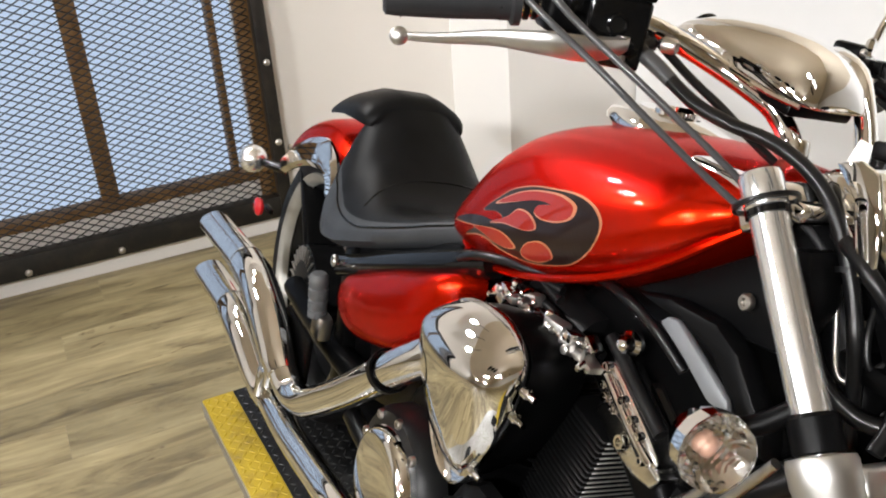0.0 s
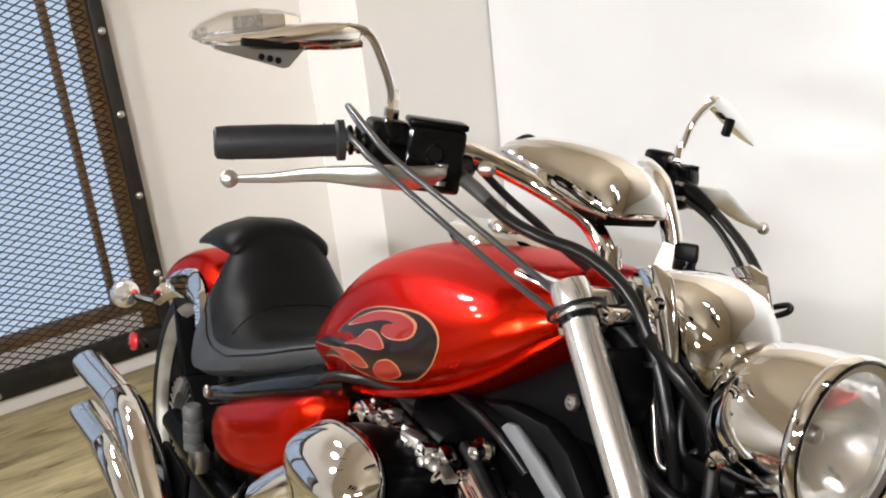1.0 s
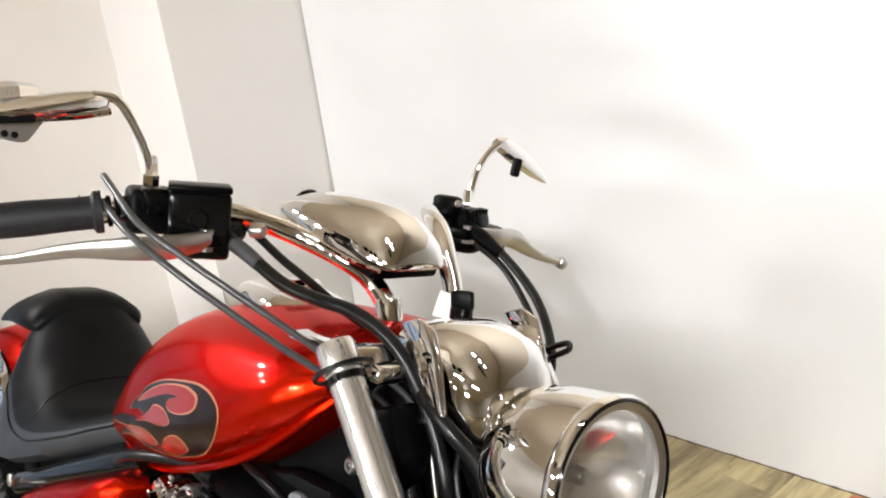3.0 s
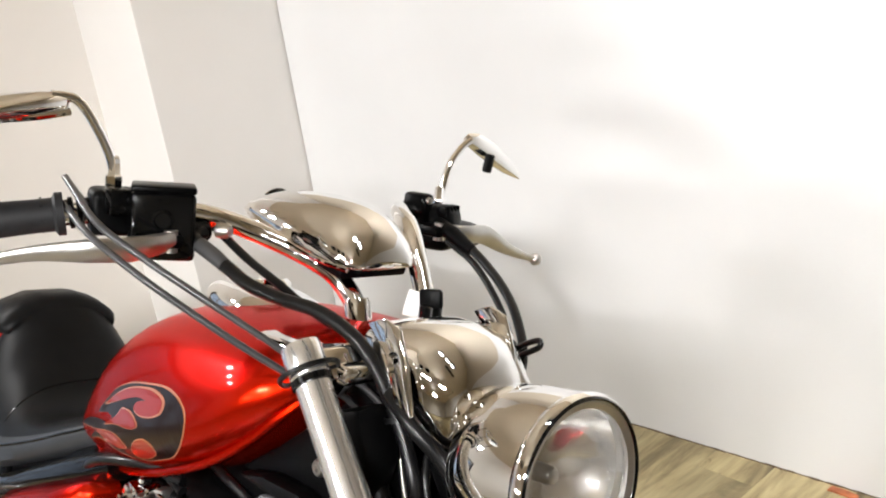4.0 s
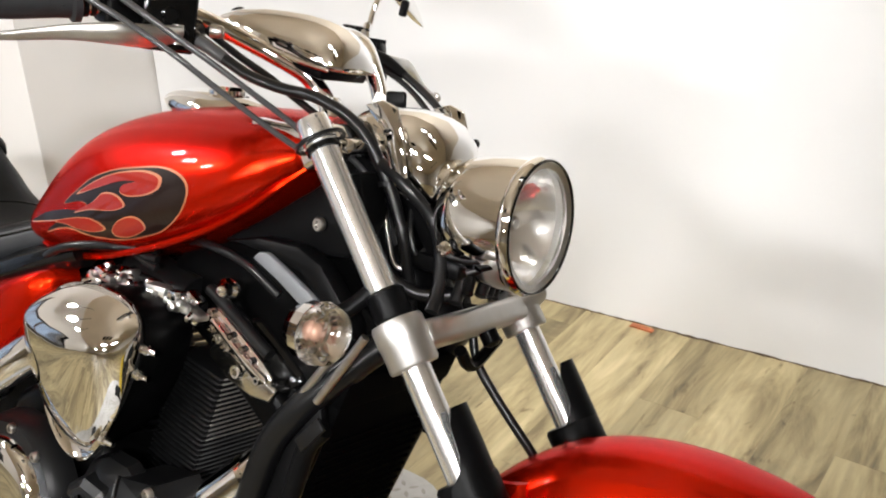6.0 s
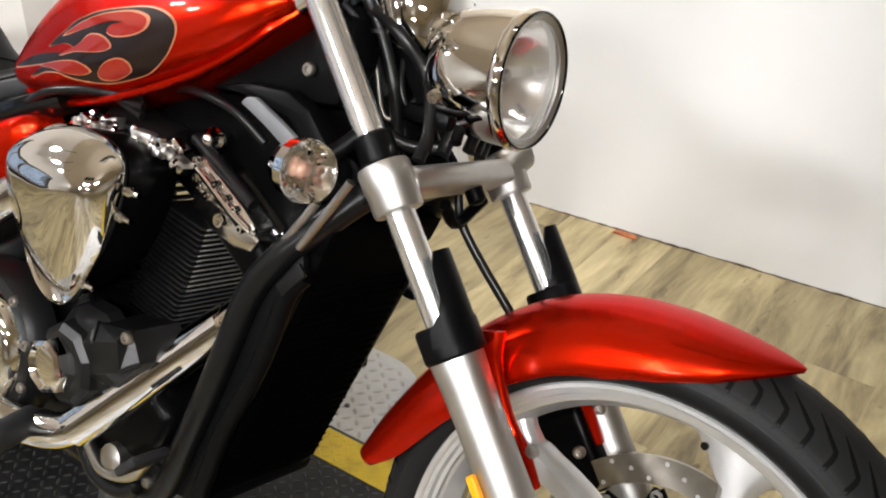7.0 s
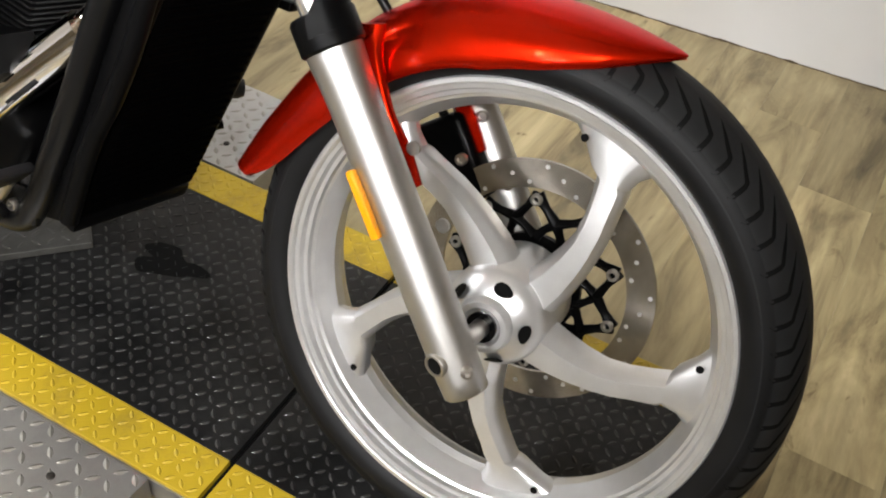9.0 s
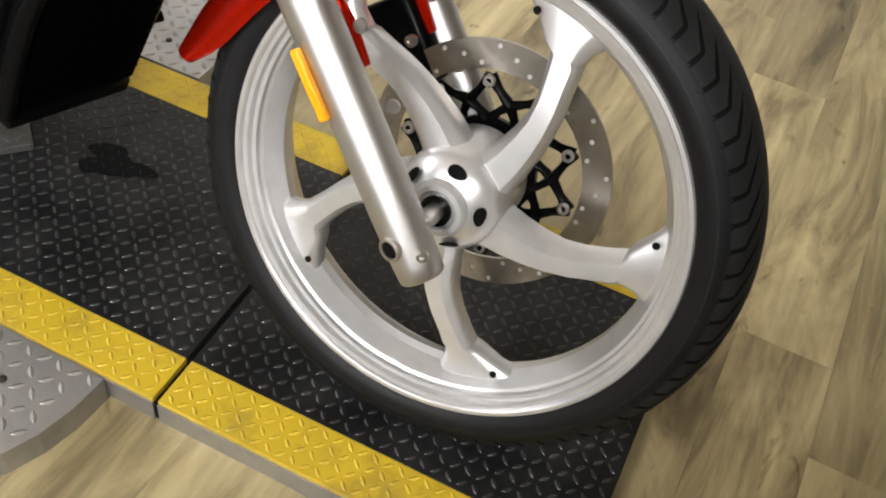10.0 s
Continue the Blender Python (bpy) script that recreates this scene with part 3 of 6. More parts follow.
part("tread_band", lathe([(y, float(np.interp(y, [p[0] for p in prof][3:-3], [p[1] for p in prof][3:-3])) + 0.0006) for y in np.linspace(-0.0632, 0.0632, 27)] + [(0.057, 0.303), (-0.057, 0.303)], (0, 0, 0), (0, 1, 0), 96, cap=False, closed=True), TREAD, tyre, "dusty grey tread")
NG = 70
GROOVES = {}
for s in (-1, 1):
    gro = bmesh.new()
    prev = None
    mid = [(s * 0.0605, -0.001), (s * 0.0575, 0.0), (s * 0.0535, 0.0), (s * 0.0490, 0.001), (s * 0.0450, 0.003), (s * 0.0420, 0.009), (s * 0.0375, 0.017), (s * 0.0330, 0.024), (s * 0.0280, 0.031), (s * 0.0220, 0.038)]
    for q, (y, arc) in enumerate(mid):
        y2, arc2 = mid[min(q + 1, 9)]
        y1, arc1 = mid[max(q - 1, 0)]
        ln = math.hypot(y2 - y1, arc2 - arc1)
        ny, na = -(arc2 - arc1) / ln, (y2 - y1) / ln
        w = 0.0029 * (1 - 0.8 * (q / 9) ** 3)
        cur = (gro.verts.new(tread_pt(y + ny * w, (arc + na * w) / TR, 0.0012)), gro.verts.new(tread_pt(y - ny * w, (arc - na * w) / TR, 0.0012)))
        if prev:
            gro.faces.new((prev[0], prev[1], cur[1], cur[0]))
        prev = cur
    GROOVES[s] = part("tread_groove", gro, DARKHOLE, tyre, "chevron groove with its shade put into the colour")
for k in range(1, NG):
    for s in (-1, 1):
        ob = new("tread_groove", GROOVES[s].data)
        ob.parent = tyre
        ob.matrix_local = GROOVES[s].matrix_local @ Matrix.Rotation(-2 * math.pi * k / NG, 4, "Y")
half = [(-0.0510, 0.2805), (-0.0555, 0.2800), (-0.0580, 0.2780), (-0.0580, 0.2735), (-0.0560, 0.2715), (-0.0525, 0.2705), (-0.0515, 0.2655), (-0.0470, 0.2640), (-0.0440, 0.2632), (-0.0430, 0.2585), (-0.0370, 0.2570), (-0.0345, 0.2535), (-0.0200, 0.2465), (-0.008, 0.2405)]
rim = lathe(half + [(-y, r) for y, r in half[::-1]] + [(0.046, 0.270), (-0.046, 0.270)], (0, 0, 0), (0, 1, 0), 144, cap=False, closed=True)
rim_ob = part("rim", rim, WHEEL, wheel, "cast silver rim", angle=22)
# swirling spokes
for k in range(5):
    b = bmesh.new()
    rs = [0.035, 0.06, 0.085, 0.11, 0.135, 0.16, 0.185, 0.206, 0.2115, 0.230, 0.249]
    up = [14, 3, -3.0, -5.0, -5.0, -2.6, 0.4, 2.8, 6.0, 10.5, 16.0]
    lo = [-72, -52, -37.0, -27.5, -20.8, -15.6, -11.0, -8.4, -7.0, -7.2, -9.0]
    rings = []
    for r, u, l in zip(rs, up, lo):
        u, l = radians(u + 72 * k), radians(l + 72 * k)
        f = (r - 0.035) / 0.214
        th = 0.026 - 0.008 * f
        yc = -0.010 + 0.004 * f
        ring = []
        ridge = float(np.interp(r, [0.05, 0.16, 0.19, 0.22, 0.25], [1.12, 1.12, 1.04, 0.94, 0.86]))
        for c, dy in ((-0.03, -0.15), (0.04, -0.62), (0.10, -0.78), (0.20, -ridge), (0.48, -ridge * 1.03), (0.80, -ridge), (0.91, -0.78), (0.97, -0.60), (1.03, -0.15), (1.0, 0.6), (0.8, 1.0), (0.2, 1.0), (0.0, 0.6)):
            a = l + (u - l) * c
            ring.append(Vector((r * math.cos(a), yc + th * dy, r * math.sin(a))))
        rings.append(ring)
    rings_to(b, rings)
    sp = part("spoke", b, WHEEL, wheel, angle=32)
    a = radians(10.3 + 72 * k)
    part("spoke_hole", lathe([(0, 0.0045), (0.0015, 0.0045), (0.0015, 0.0)], (0.237 * math.cos(a), -0.0275, 0.237 * math.sin(a)), (0, -1, 0), 12), DARKHOLE, sp)
hub = lathe([(-0.075, 0.020), (-0.079, 0.024), (-0.079, 0.0305), (-0.076, 0.0330), (-0.068, 0.0345), (-0.0665, 0.0375), (-0.058, 0.0500), (-0.050, 0.0575), (-0.044, 0.0605), (-0.030, 0.0625), (-0.005, 0.064), (0.05, 0.062), (0.07, 0.05), (0.075, 0.02)], (0, 0, 0), (0, 1, 0), 48)
hub_ob = part("hub", hub, WHEEL, wheel, "cast hub with dark oval pockets")
# hub pockets: flat dark ovals, the recess shade put into the colour
for k in range(5):
    a = radians(8 + 72 * k)
    o = V(0.0455 * math.cos(a), -0.0615, 0.0455 * math.sin(a))
    n = V(math.cos(a) * 0.82, -0.72, math.sin(a) * 0.82).normalized()
    tt = V(-math.sin(a), 0, math.cos(a))
    b = bmesh.new()
    uu = n.cross(tt)
    b.faces.new([b.verts.new(o + n * 0.0022 + tt * 0.0120 * math.cos(q) + uu * 0.0085 * math.sin(q) * (1 + 0.2 * math.cos(q))) for q in np.linspace(0, 2 * math.pi, 20, endpoint=False)])
    part("hub_pocket", b, DARKHOLE, hub_ob)
part("axle_seal", lathe([(-0.0800, 0.010), (-0.0800, 0.0185), (-0.070, 0.0185)], (0, 0, 0), (0, 1, 0), 28), GLOSS, hub_ob)
part("axle", lathe([(-0.125, 0.011), (0.12, 0.011)], (0, 0, 0), (0, 1, 0), 20), STEEL, hub_ob, "bare steel axle")
# brake disc on the far side
ROT_Y = 0.074
disc = empty("brake_disc", FR, bike, "drilled steel brake disc on a black carrier")
rb = bmesh.new()
nseg = 90
rings = [[(0.124, -1), (0.160, -1), (0.160, 1), (0.124, 1)]]
rings_to(rb, [[V(r * math.cos(a), ROT_Y + 0.0025 * s, r * math.sin(a)) for r, s in rings[0]] for a in np.linspace(0, 2 * math.pi, nseg, endpoint=False)], cap=False, closed=True)
rotor = part("rotor_ring", rb, ROTOR, disc, "drilled steel friction ring", angle=30)
for k in range(40):
    a = 2 * math.pi * k / 40
    rr = (0.131, 0.142, 0.153)[k % 3]
    part("drill_hole", lathe([(0, 0.0029), (0.0004, 0.0029), (0.0004, 0)], (rr * math.cos(a), ROT_Y - 0.0026, rr * math.sin(a)), (0, -1, 0), 10), SATIN, rotor)
part("carrier", lathe([(-0.004, 0.05), (-0.004, 0.066), (0.004, 0.066), (0.004, 0.05)], (0, ROT_Y, 0), (0, 1, 0), 40), BLACK, disc, "black disc carrier")


def on_disc(r, deg):
    return V(r * math.cos(radians(deg)), ROT_Y, r * math.sin(radians(deg)))


for k in range(10):
    a = -5 + 36 * k
    for s in (-1, 1):
        part("carrier_arm", tube([on_disc(0.116, a), on_disc(0.100, a + s * 7), on_disc(0.086, a + s * 18)], [0.0085, 0.0055, 0.0075], 8, 4, flat=0.7), BLACK, disc)
        part("carrier_arm", tube([on_disc(0.086, a + s * 18), on_disc(0.074, a + s * 10), on_disc(0.062, a + s * 2)], [0.0075, 0.0055, 0.0085], 8, 4, flat=0.7), BLACK, disc)
for k in range(10):
    a = radians(-5 + 36 * k)
    part("disc_button", bolt((0.110 * math.cos(a), ROT_Y - 0.003, 0.110 * math.sin(a)), (0, -1, 0), 0.0080, 0.005), STEEL, disc)

# -- fork --
FU = V(-0.6268, 0, 0.7792)
FN = V(0.7792, 0, 0.6268)
FB = V(0.006, 0, -0.040)


def fk(s, y, n=0.0):
    return FB + FU * s + FN * n + V(0, y, 0)


fork = empty("front_fork", FR, bike, "raked telescopic front fork with satin lower legs")
FH = 0.128
for s in (-1, 1):
    y = s * FH
    leg = part("lower_leg", lathe([(-0.020, 0.012), (-0.0205, 0.0235), (-0.018, 0.0258), (0.00, 0.0268), (0.03, 0.0276), (0.06, 0.0278), (0.20, 0.0279), (0.31, 0.0282), (0.345, 0.0294), (0.372, 0.0312), (0.389, 0.0306), (0.389, 0.018)], fk(0, y, 0.0040), FU, 40), SATIN, fork, "satin aluminium lower fork leg")
    pn = (V(0, -1, 0) - FN * 0.30).normalized()
    po = fk(0.026, y, 0.0040) + pn * 0.0305
    part("pinch_bolt", lathe([(-0.009, 0.0145), (-0.0015, 0.0142), (0.0, 0.0130), (0.0, 0.0108), (-0.0025, 0.0102), (-0.0025, 0)], po, pn, 24), SATIN, leg)
    part("pinch_hole", lathe([(0, 0.0100), (0.0006, 0.0100), (0.0006, 0)], po - pn * 0.0022, pn, 20), DARKHOLE, leg)
    part("pinch_nut", bolt(fk(0.010, y - 0.018, 0.026), (0.4, -1, 0), 0.007, 0.008), STEEL, leg)
    part("fork_tube", lathe([(0.39, 0.0175), (0.575, 0.0175), (0.66, 0.0178), (0.85, 0.0178)], fk(0, y), FU, 36), FORKTUBE, fork, "chrome upper fork tube")
    part("dust_seal", lathe([(0.375, 0.0330), (0.378, 0.0358), (0.411, 0.0358), (0.415, 0.0330), (0.415, 0.018)], fk(0, y, 0.0045), FU, 36), PLASTIC, fork, "black collar over the seal")
    # wind deflector: an open shell in front of the tube
    sh = bmesh.new()
    rr = []
    for i, (t, wid) in enumerate(((0.391, 1.6), (0.411, 1.45), (0.424, 1.0), (0.440, 0.80), (0.474, 0.70), (0.490, 0.45))):
        ring = []
        for r in (0.0352, 0.0310):
            angs = np.linspace(-wid, wid, 9) if r > 0.033 else np.linspace(wid, -wid, 9)
            for a in angs:
                ring.append(fk(t, y + s * 0.002, 0.0045) + FN * (r * math.cos(a)) + V(0, r * math.sin(a), 0))
        rr.append(ring)
    rings_to(sh, rr)
    part("fork_deflector", sh, PLASTIC, fork, "black plastic deflector on the fork leg", angle=60)
    part("clamp", lathe([(0.547, 0.022), (0.547, 0.0275), (0.550, 0.0292), (0.576, 0.0295), (0.578, 0.0305), (0.599, 0.0307), (0.603, 0.0292), (0.604, 0.020)], fk(0, y), FU, 40), SATIN, fork, "cast aluminium lower clamp", angle=30)
    part("clamp_collar", lathe([(0.605, 0.0205), (0.607, 0.0228), (0.636, 0.0228), (0.640, 0.0185)], fk(0, y), FU, 32), PLASTIC, fork, "black signal collar")
    part("top_cap", lathe([(0.824, 0.018), (0.825, 0.0192), (0.828, 0.0202), (0.854, 0.0202), (0.859, 0.0188), (0.860, 0.012), (0.857, 0.0)], fk(0, y), FU, 36), FORKTUBE, fork, "satin top fork cap")
    part("cap_ring", lathe([(0.818, 0.019), (0.818, 0.0208), (0.8245, 0.0208)], fk(0, y), FU, 32), GLOSS, fork)
RF = rot_of(FN, FU)
low = rbox(fk(0.577, 0, 0.004), (0.046, 2 * FH - 0.03, 0.032), 0.009, RF, segs=4)
part("lower_yoke", low, SATIN, fork, "cast aluminium lower yoke")
part("yoke_end", lathe([(-0.03, 0.018), (-0.026, 0.024), (0.02, 0.026), (0.03, 0.018)], fk(0.591, FH + 0.006, 0.012), (0, 0.5, 0.3), 24), SATIN, fork)
up = rbox(fk(0.834, 0, -0.020), (0.060, 2 * FH - 0.02, 0.036), 0.007, RF, segs=3)
part("upper_yoke", up, CHROME, fork, "polished aluminium upper yoke")
part("steering_stem", lathe([(0.57, 0.03), (0.82, 0.03)], fk(0, 0, -0.03), FU, 28), BLACK, fork)
# wiring and black trim between the yokes
part("headstock_cover", rbox(fk(0.73, 0, -0.055), (0.10, 0.10, 0.20), 0.02, RF, segs=3), PLASTIC, fork, "black plastic headstock cover")
part("horn_bracket", rbox(fk(0.70, 0.02, 0.03), (0.030, 0.13, 0.11), 0.006, RF), BLACK, fork, "black bracket behind the headlight")
for dy, dn in ((0.05, 0.045), (-0.03, 0.05), (0.085, 0.03), (-0.06, 0.035), (0.02, 0.055)):
    part("wiring_loom", tube([fk(0.80, dy, dn - 0.02), fk(0.75, dy - 0.01, dn + 0.01), fk(0.69, dy + 0.012, dn + 0.012), fk(0.63, dy, dn - 0.005), fk(0.60, dy - 0.02, dn - 0.02)], 0.008, 10), CABLE, fork)
for k in range(4):
    part("bracket_rib", rbox(fk(0.735 - 0.022 * k, 0.035, 0.055), (0.05, 0.05, 0.007), 0.002, RF), BLACK, fork)
part("reflector", rbox(fk(0.215, -FH - 0.030, -0.012), (0.011, 0.010, 0.078), 0.003, RF), AMBER, fork, "amber side reflector")
part("yoke_clip", lathe([(0, 0.012), (0.02, 0.012), (0.024, 0.006)], fk(0.565, 0.03, 0.005), -FU, 16), BLACK, fork)
part("brake_hose", tube([fk(0.60, 0.06, -0.02), V(-0.363, 0.05, 0.356), V(-0.325, 0.055, 0.31), V(-0.263, 0.065, 0.25), V(-0.19, 0.085, 0.17), V(-0.15, 0.095, 0.12)], 0.0062, 10), CABLE, fork, "black rubber brake hose")
part("hose_guide", tube([fk(0.55, -0.02, -0.01), fk(0.53, 0.02, -0.03), fk(0.55, 0.07, -0.01)], 0.008, 8), BLACK, fork)
cal = rbox((-0.148, 0.098, 0.105), (0.075, 0.055, 0.115), 0.012, rot_of(FN, FU), segs=3)
part("brake_caliper", cal, BLACK, fork, "black front brake caliper")
for t in (0.14, 0.21):
    part("caliper_bolt", bolt(fk(t, 0.064, -0.005), (0, -1, 0), 0.008, 0.008), STEEL, fork)

# -- front fender --
fen = bmesh.new()
rings = []
A0, A1 = 74.0, 173.0
# across the fender: share of the half width, share of the drop; a rounded crown, a crease, then the skirt
SECTION = [(0, 0), (0.2, 0.012), (0.4, 0.055), (0.57, 0.135), (0.71, 0.24), (0.81, 0.345), (0.845, 0.395), (0.855, 0.425), (0.885, 0.48), (0.945, 0.62), (0.985, 0.78), (1.0, 0.92), (0.99, 1.0)]
for i in range(67):
    f = i / 66
    ang = radians(A0 + (A1 - A0) * f)
    deg = A0 + (A1 - A0) * f
    R = smooth_interp([73, 80, 86, 96, 107, 117, 130, 150, 160, 166, 174], [0.3600, 0.3555, 0.3545, 0.3580, 0.3640, 0.3675, 0.3675, 0.3660, 0.3715, 0.3790, 0.3880], deg)
    hw = float(np.interp(deg, [74, 75, 76.5, 79.7, 84.6, 90, 95, 150, 173], [0.003, 0.014, 0.026, 0.044, 0.063, 0.073, 0.079, 0.080, 0.070]))
    drop = float(np.interp(deg, [74, 77, 79.7, 84.6, 94.5, 106, 122, 148, 165, 169, 173], [0.002, 0.011, 0.020, 0.035, 0.056, 0.072, 0.0745, 0.072, 0.063, 0.055, 0.038]))
    ring = []
    outer = [(y * hw * sg, R - d * drop) for sg, side in ((-1, SECTION[::-1]), (1, SECTION[1:])) for y, d in side]
    for y, rr in outer:
        ring.append(V(rr * math.cos(ang), y, rr * math.sin(ang)))
    for y, rr in outer[::-1]:
        ring.append(V((rr - 0.003) * math.cos(ang), y * 0.965, (rr - 0.003) * math.sin(ang)))
    rings.append(ring)
rings_to(fen, rings)
fender = empty("front_fender", FR, bike, "candy red front fender with a pointed tip")
part("fender_shell", fen, RED, fender, angle=60)
for s in (-1, 1):
    arm = bmesh.new()
    path = [(-0.216, 0.282), (-0.204, 0.247), (-0.174, 0.195), (-0.142, 0.163), (-0.115, 0.131)]
    wid = [0.040, 0.026, 0.022, 0.019, 0.010]
    rr = []
    cp = catmull([V(x, s * 0.086, z) for x, z in path], 5)
    ws = np.interp(np.linspace(0, 4, len(cp)), range(5), wid)
    for i, p in enumerate(cp):
        d = (cp[min(i + 1, len(cp) - 1)] - cp[max(i - 1, 0)]).normalized()
        n = V(d.z, 0, -d.x)
        w = ws[i] / 2
        rr.append([p + n * w + V(0, s * 0.002, 0), p + n * w * 0.6 + V(0, s * 0.007, 0), p - n * w * 0.6 + V(0, s * 0.007, 0), p - n * w + V(0, s * 0.002, 0), p - n * w - V(0, s * 0.003, 0), p + n * w - V(0, s * 0.003, 0)])
    rings_to(arm, rr)
    part("fender_arm", arm, RED, fender, "red curved fender arm", angle=50)
    for t in (0.16, 0.25):
        part("fender_bolt", bolt(fk(t, s * 0.092, 0.028), (0, -s, 0), 0.008, 0.006), STEEL, fender)

# -- headlight --
hd = V(0.994, 0, 0.075).normalized()
hc = V(-0.296, 0.0015, 0.5486)
light = empty("headlight", FR, bike, "large round chrome headlight with a clear lens")
part("bucket", lathe([(-0.100, 0.0), (-0.099, 0.045), (-0.094, 0.060), (-0.083, 0.0695), (-0.065, 0.0752), (-0.04, 0.0785), (-0.015, 0.0800), (0.005, 0.0800), (0.005, 0.076), (-0.02, 0.074)], hc, hd, 56, cap=False), CHROME, light, "polished chrome bucket")
part("trim_ring", lathe([(0.003, 0.0800), (0.007, 0.0825), (0.014, 0.0828), (0.018, 0.0800), (0.0175, 0.0760), (0.010, 0.0745), (0.003, 0.075)], hc, hd, 56, cap=False, closed=True), CHROME, light, "chrome trim ring")
part("ring_gasket", lathe([(0.0182, 0.0795), (0.0200, 0.0782), (0.0192, 0.0766), (0.017, 0.0770)], hc, hd, 56, cap=False, closed=True), GLOSS, light)
part("reflector_bowl", lathe([(0.0, 0.074), (-0.02, 0.068), (-0.040, 0.05), (-0.052, 0.028), (-0.056, 0.012), (-0.056, 0.0)], hc, hd, 48, cap=False), HEADBOWL, light, "faceted bright reflector bowl")
part("lens", lathe([(0.012, 0.0745), (0.017, 0.06), (0.021, 0.035), (0.0225, 0.0), (0.0195, 0.0), (0.018, 0.035), (0.014, 0.06), (0.009, 0.0745)], hc, hd, 48, cap=False, closed=False), LENS, light, "clear glass lens").visible_shadow = False
part("bezel", lathe([(0.0165, 0.0765), (0.0175, 0.0745), (0.0150, 0.0685), (0.0095, 0.0675), (0.0085, 0.0750)], hc, hd, 56, cap=False, closed=True), SATIN, light, "pale inner bezel round the lens")
part("bulb_cap", lathe([(-0.05, 0.009), (-0.02, 0.009), (-0.016, 0.007), (-0.015, 0)], hc, hd, 20), STEEL, light)
part("inner_shroud", lathe([(0.004, 0.0750), (-0.012, 0.0745), (-0.012, 0.0725), (0.004, 0.0735)], hc, hd, 48, cap=False, closed=True), SATIN, light)
for s in (-1, 1):
    part("mount_bolt", bolt(hc + V(-0.06, s * 0.076, -0.035), (0, s, -0.3), 0.009, 0.008), CHROME, light)
part("mount_bracket", rbox(hc + V(-0.10, 0, -0.065), (0.10, 0.11, 0.022), 0.006), BLACK, light, "black headlight bracket")
part("aim_screw", lathe([(0, 0.007), (0.02, 0.007), (0.022, 0.004)], hc + V(-0.03, -0.06, -0.066), (0.3, -0.6, -0.7), 14), BLACK, light)

# -- chrome nacelle above the headlight --
nac = bmesh.new()
rr = []
for x, hw, zt, zb in ((-0.525, 0.046, 0.638, 0.622), (-0.510, 0.060, 0.648, 0.606), (-0.475, 0.066, 0.656, 0.566), (-0.44, 0.065, 0.656, 0.545), (-0.415, 0.060, 0.648, 0.536), (-0.395, 0.052, 0.630, 0.540), (-0.383, 0.036, 0.608, 0.556)):
    ring = []
    for k in range(24):
        a = 2 * math.pi * k / 24
        c, s2 = math.cos(a), math.sin(a)
        ring.append(V(x - 0.010, hw * math.copysign(abs(c) ** 0.65, c), (zt + zb) / 2 + (zt - zb) / 2 * math.copysign(abs(s2) ** 0.7, s2)))
    rr.append(ring)
rings_to(nac, rr)
nacelle = empty("nacelle", FR, bike, "chrome nacelle over the upper yoke")
part("yoke_cover", rbox((-0.572, -0.012, 0.604), (0.165, 0.185, 0.020), 0.008, segs=4), CHROME, nacelle, "flat chrome cover over the upper yoke")
part("nacelle_shell", nac, CHROME, nacelle, angle=50)
for s in (-1, 1):
    part("side_flange", prism([(-0.500, 0.654), (-0.475, 0.664), (-0.452, 0.658), (-0.437, 0.625), (-0.425, 0.580), (-0.440, 0.566), (-0.452, 0.590), (-0.470, 0.630)], s * 0.069, s * 0.074, 0.002), CHROME, nacelle, "curved chrome side flange")
for k in range(5):
    part("bolt", bolt(V(-0.42 - 0.012 * (k % 2), -0.05 + 0.025 * k, 0.570), (0.4, 0, -0.9), 0.006, 0.006), CHROME, nacelle)
part("price_tag", rbox((-0.566, 0.056, 0.645), (0.040, 0.003, 0.030), 0.001, rot_of((0.606, 0.76, -0.23))), WHITE, nacelle, "small white paper tag")
part("ignition_key", rbox((-0.548, 0.052, 0.658), (0.028, 0.010, 0.022), 0.004, rot_of((0.9, 0.3, 0.1))), PLASTIC, nacelle, "black key head in the ignition")
part("ignition_lock", lathe([(0, 0.013), (0.018, 0.013), (0.02, 0.010)], (-0.548, 0.052, 0.632), (0, 0, 1), 20), GLOSS, nacelle)

# -- speedometer pod --
pod = bmesh.new()
rr = []
for x, hw, zt, zb in ((-0.834, 0.036, 0.726, 0.720), (-0.830, 0.046, 0.735, 0.720), (-0.815, 0.055, 0.743, 0.719), (-0.79, 0.060, 0.749, 0.716), (-0.755, 0.063, 0.752, 0.709), (-0.72, 0.064, 0.7525, 0.702), (-0.683, 0.063, 0.7505, 0.694), (-0.655, 0.060, 0.746, 0.688), (-0.630, 0.055, 0.737, 0.683), (-0.612, 0.048, 0.722, 0.681), (-0.603, 0.040, 0.706, 0.682), (-0.600, 0.032, 0.694, 0.684)):
    ring = []
    for k in range(28):
        a = 2 * math.pi * k / 28
        c, s2 = math.cos(a), math.sin(a)
        zc = zb + (zt - zb) * 0.10
        h = (zt - zc) if s2 > 0 else (zc - zb)
        ring.append(V(x, hw * math.copysign(abs(c) ** (0.92 if s2 > 0 else 0.5), c), zc + h * math.copysign(abs(s2) ** 0.95, s2)))
    rr.append(ring)
rings_to(pod, rr)
speedo = empty("speedometer", BAR, bike, "chrome teardrop speedometer pod on the handlebar")
part("pod_shell", pod, CHROME, speedo, angle=60)
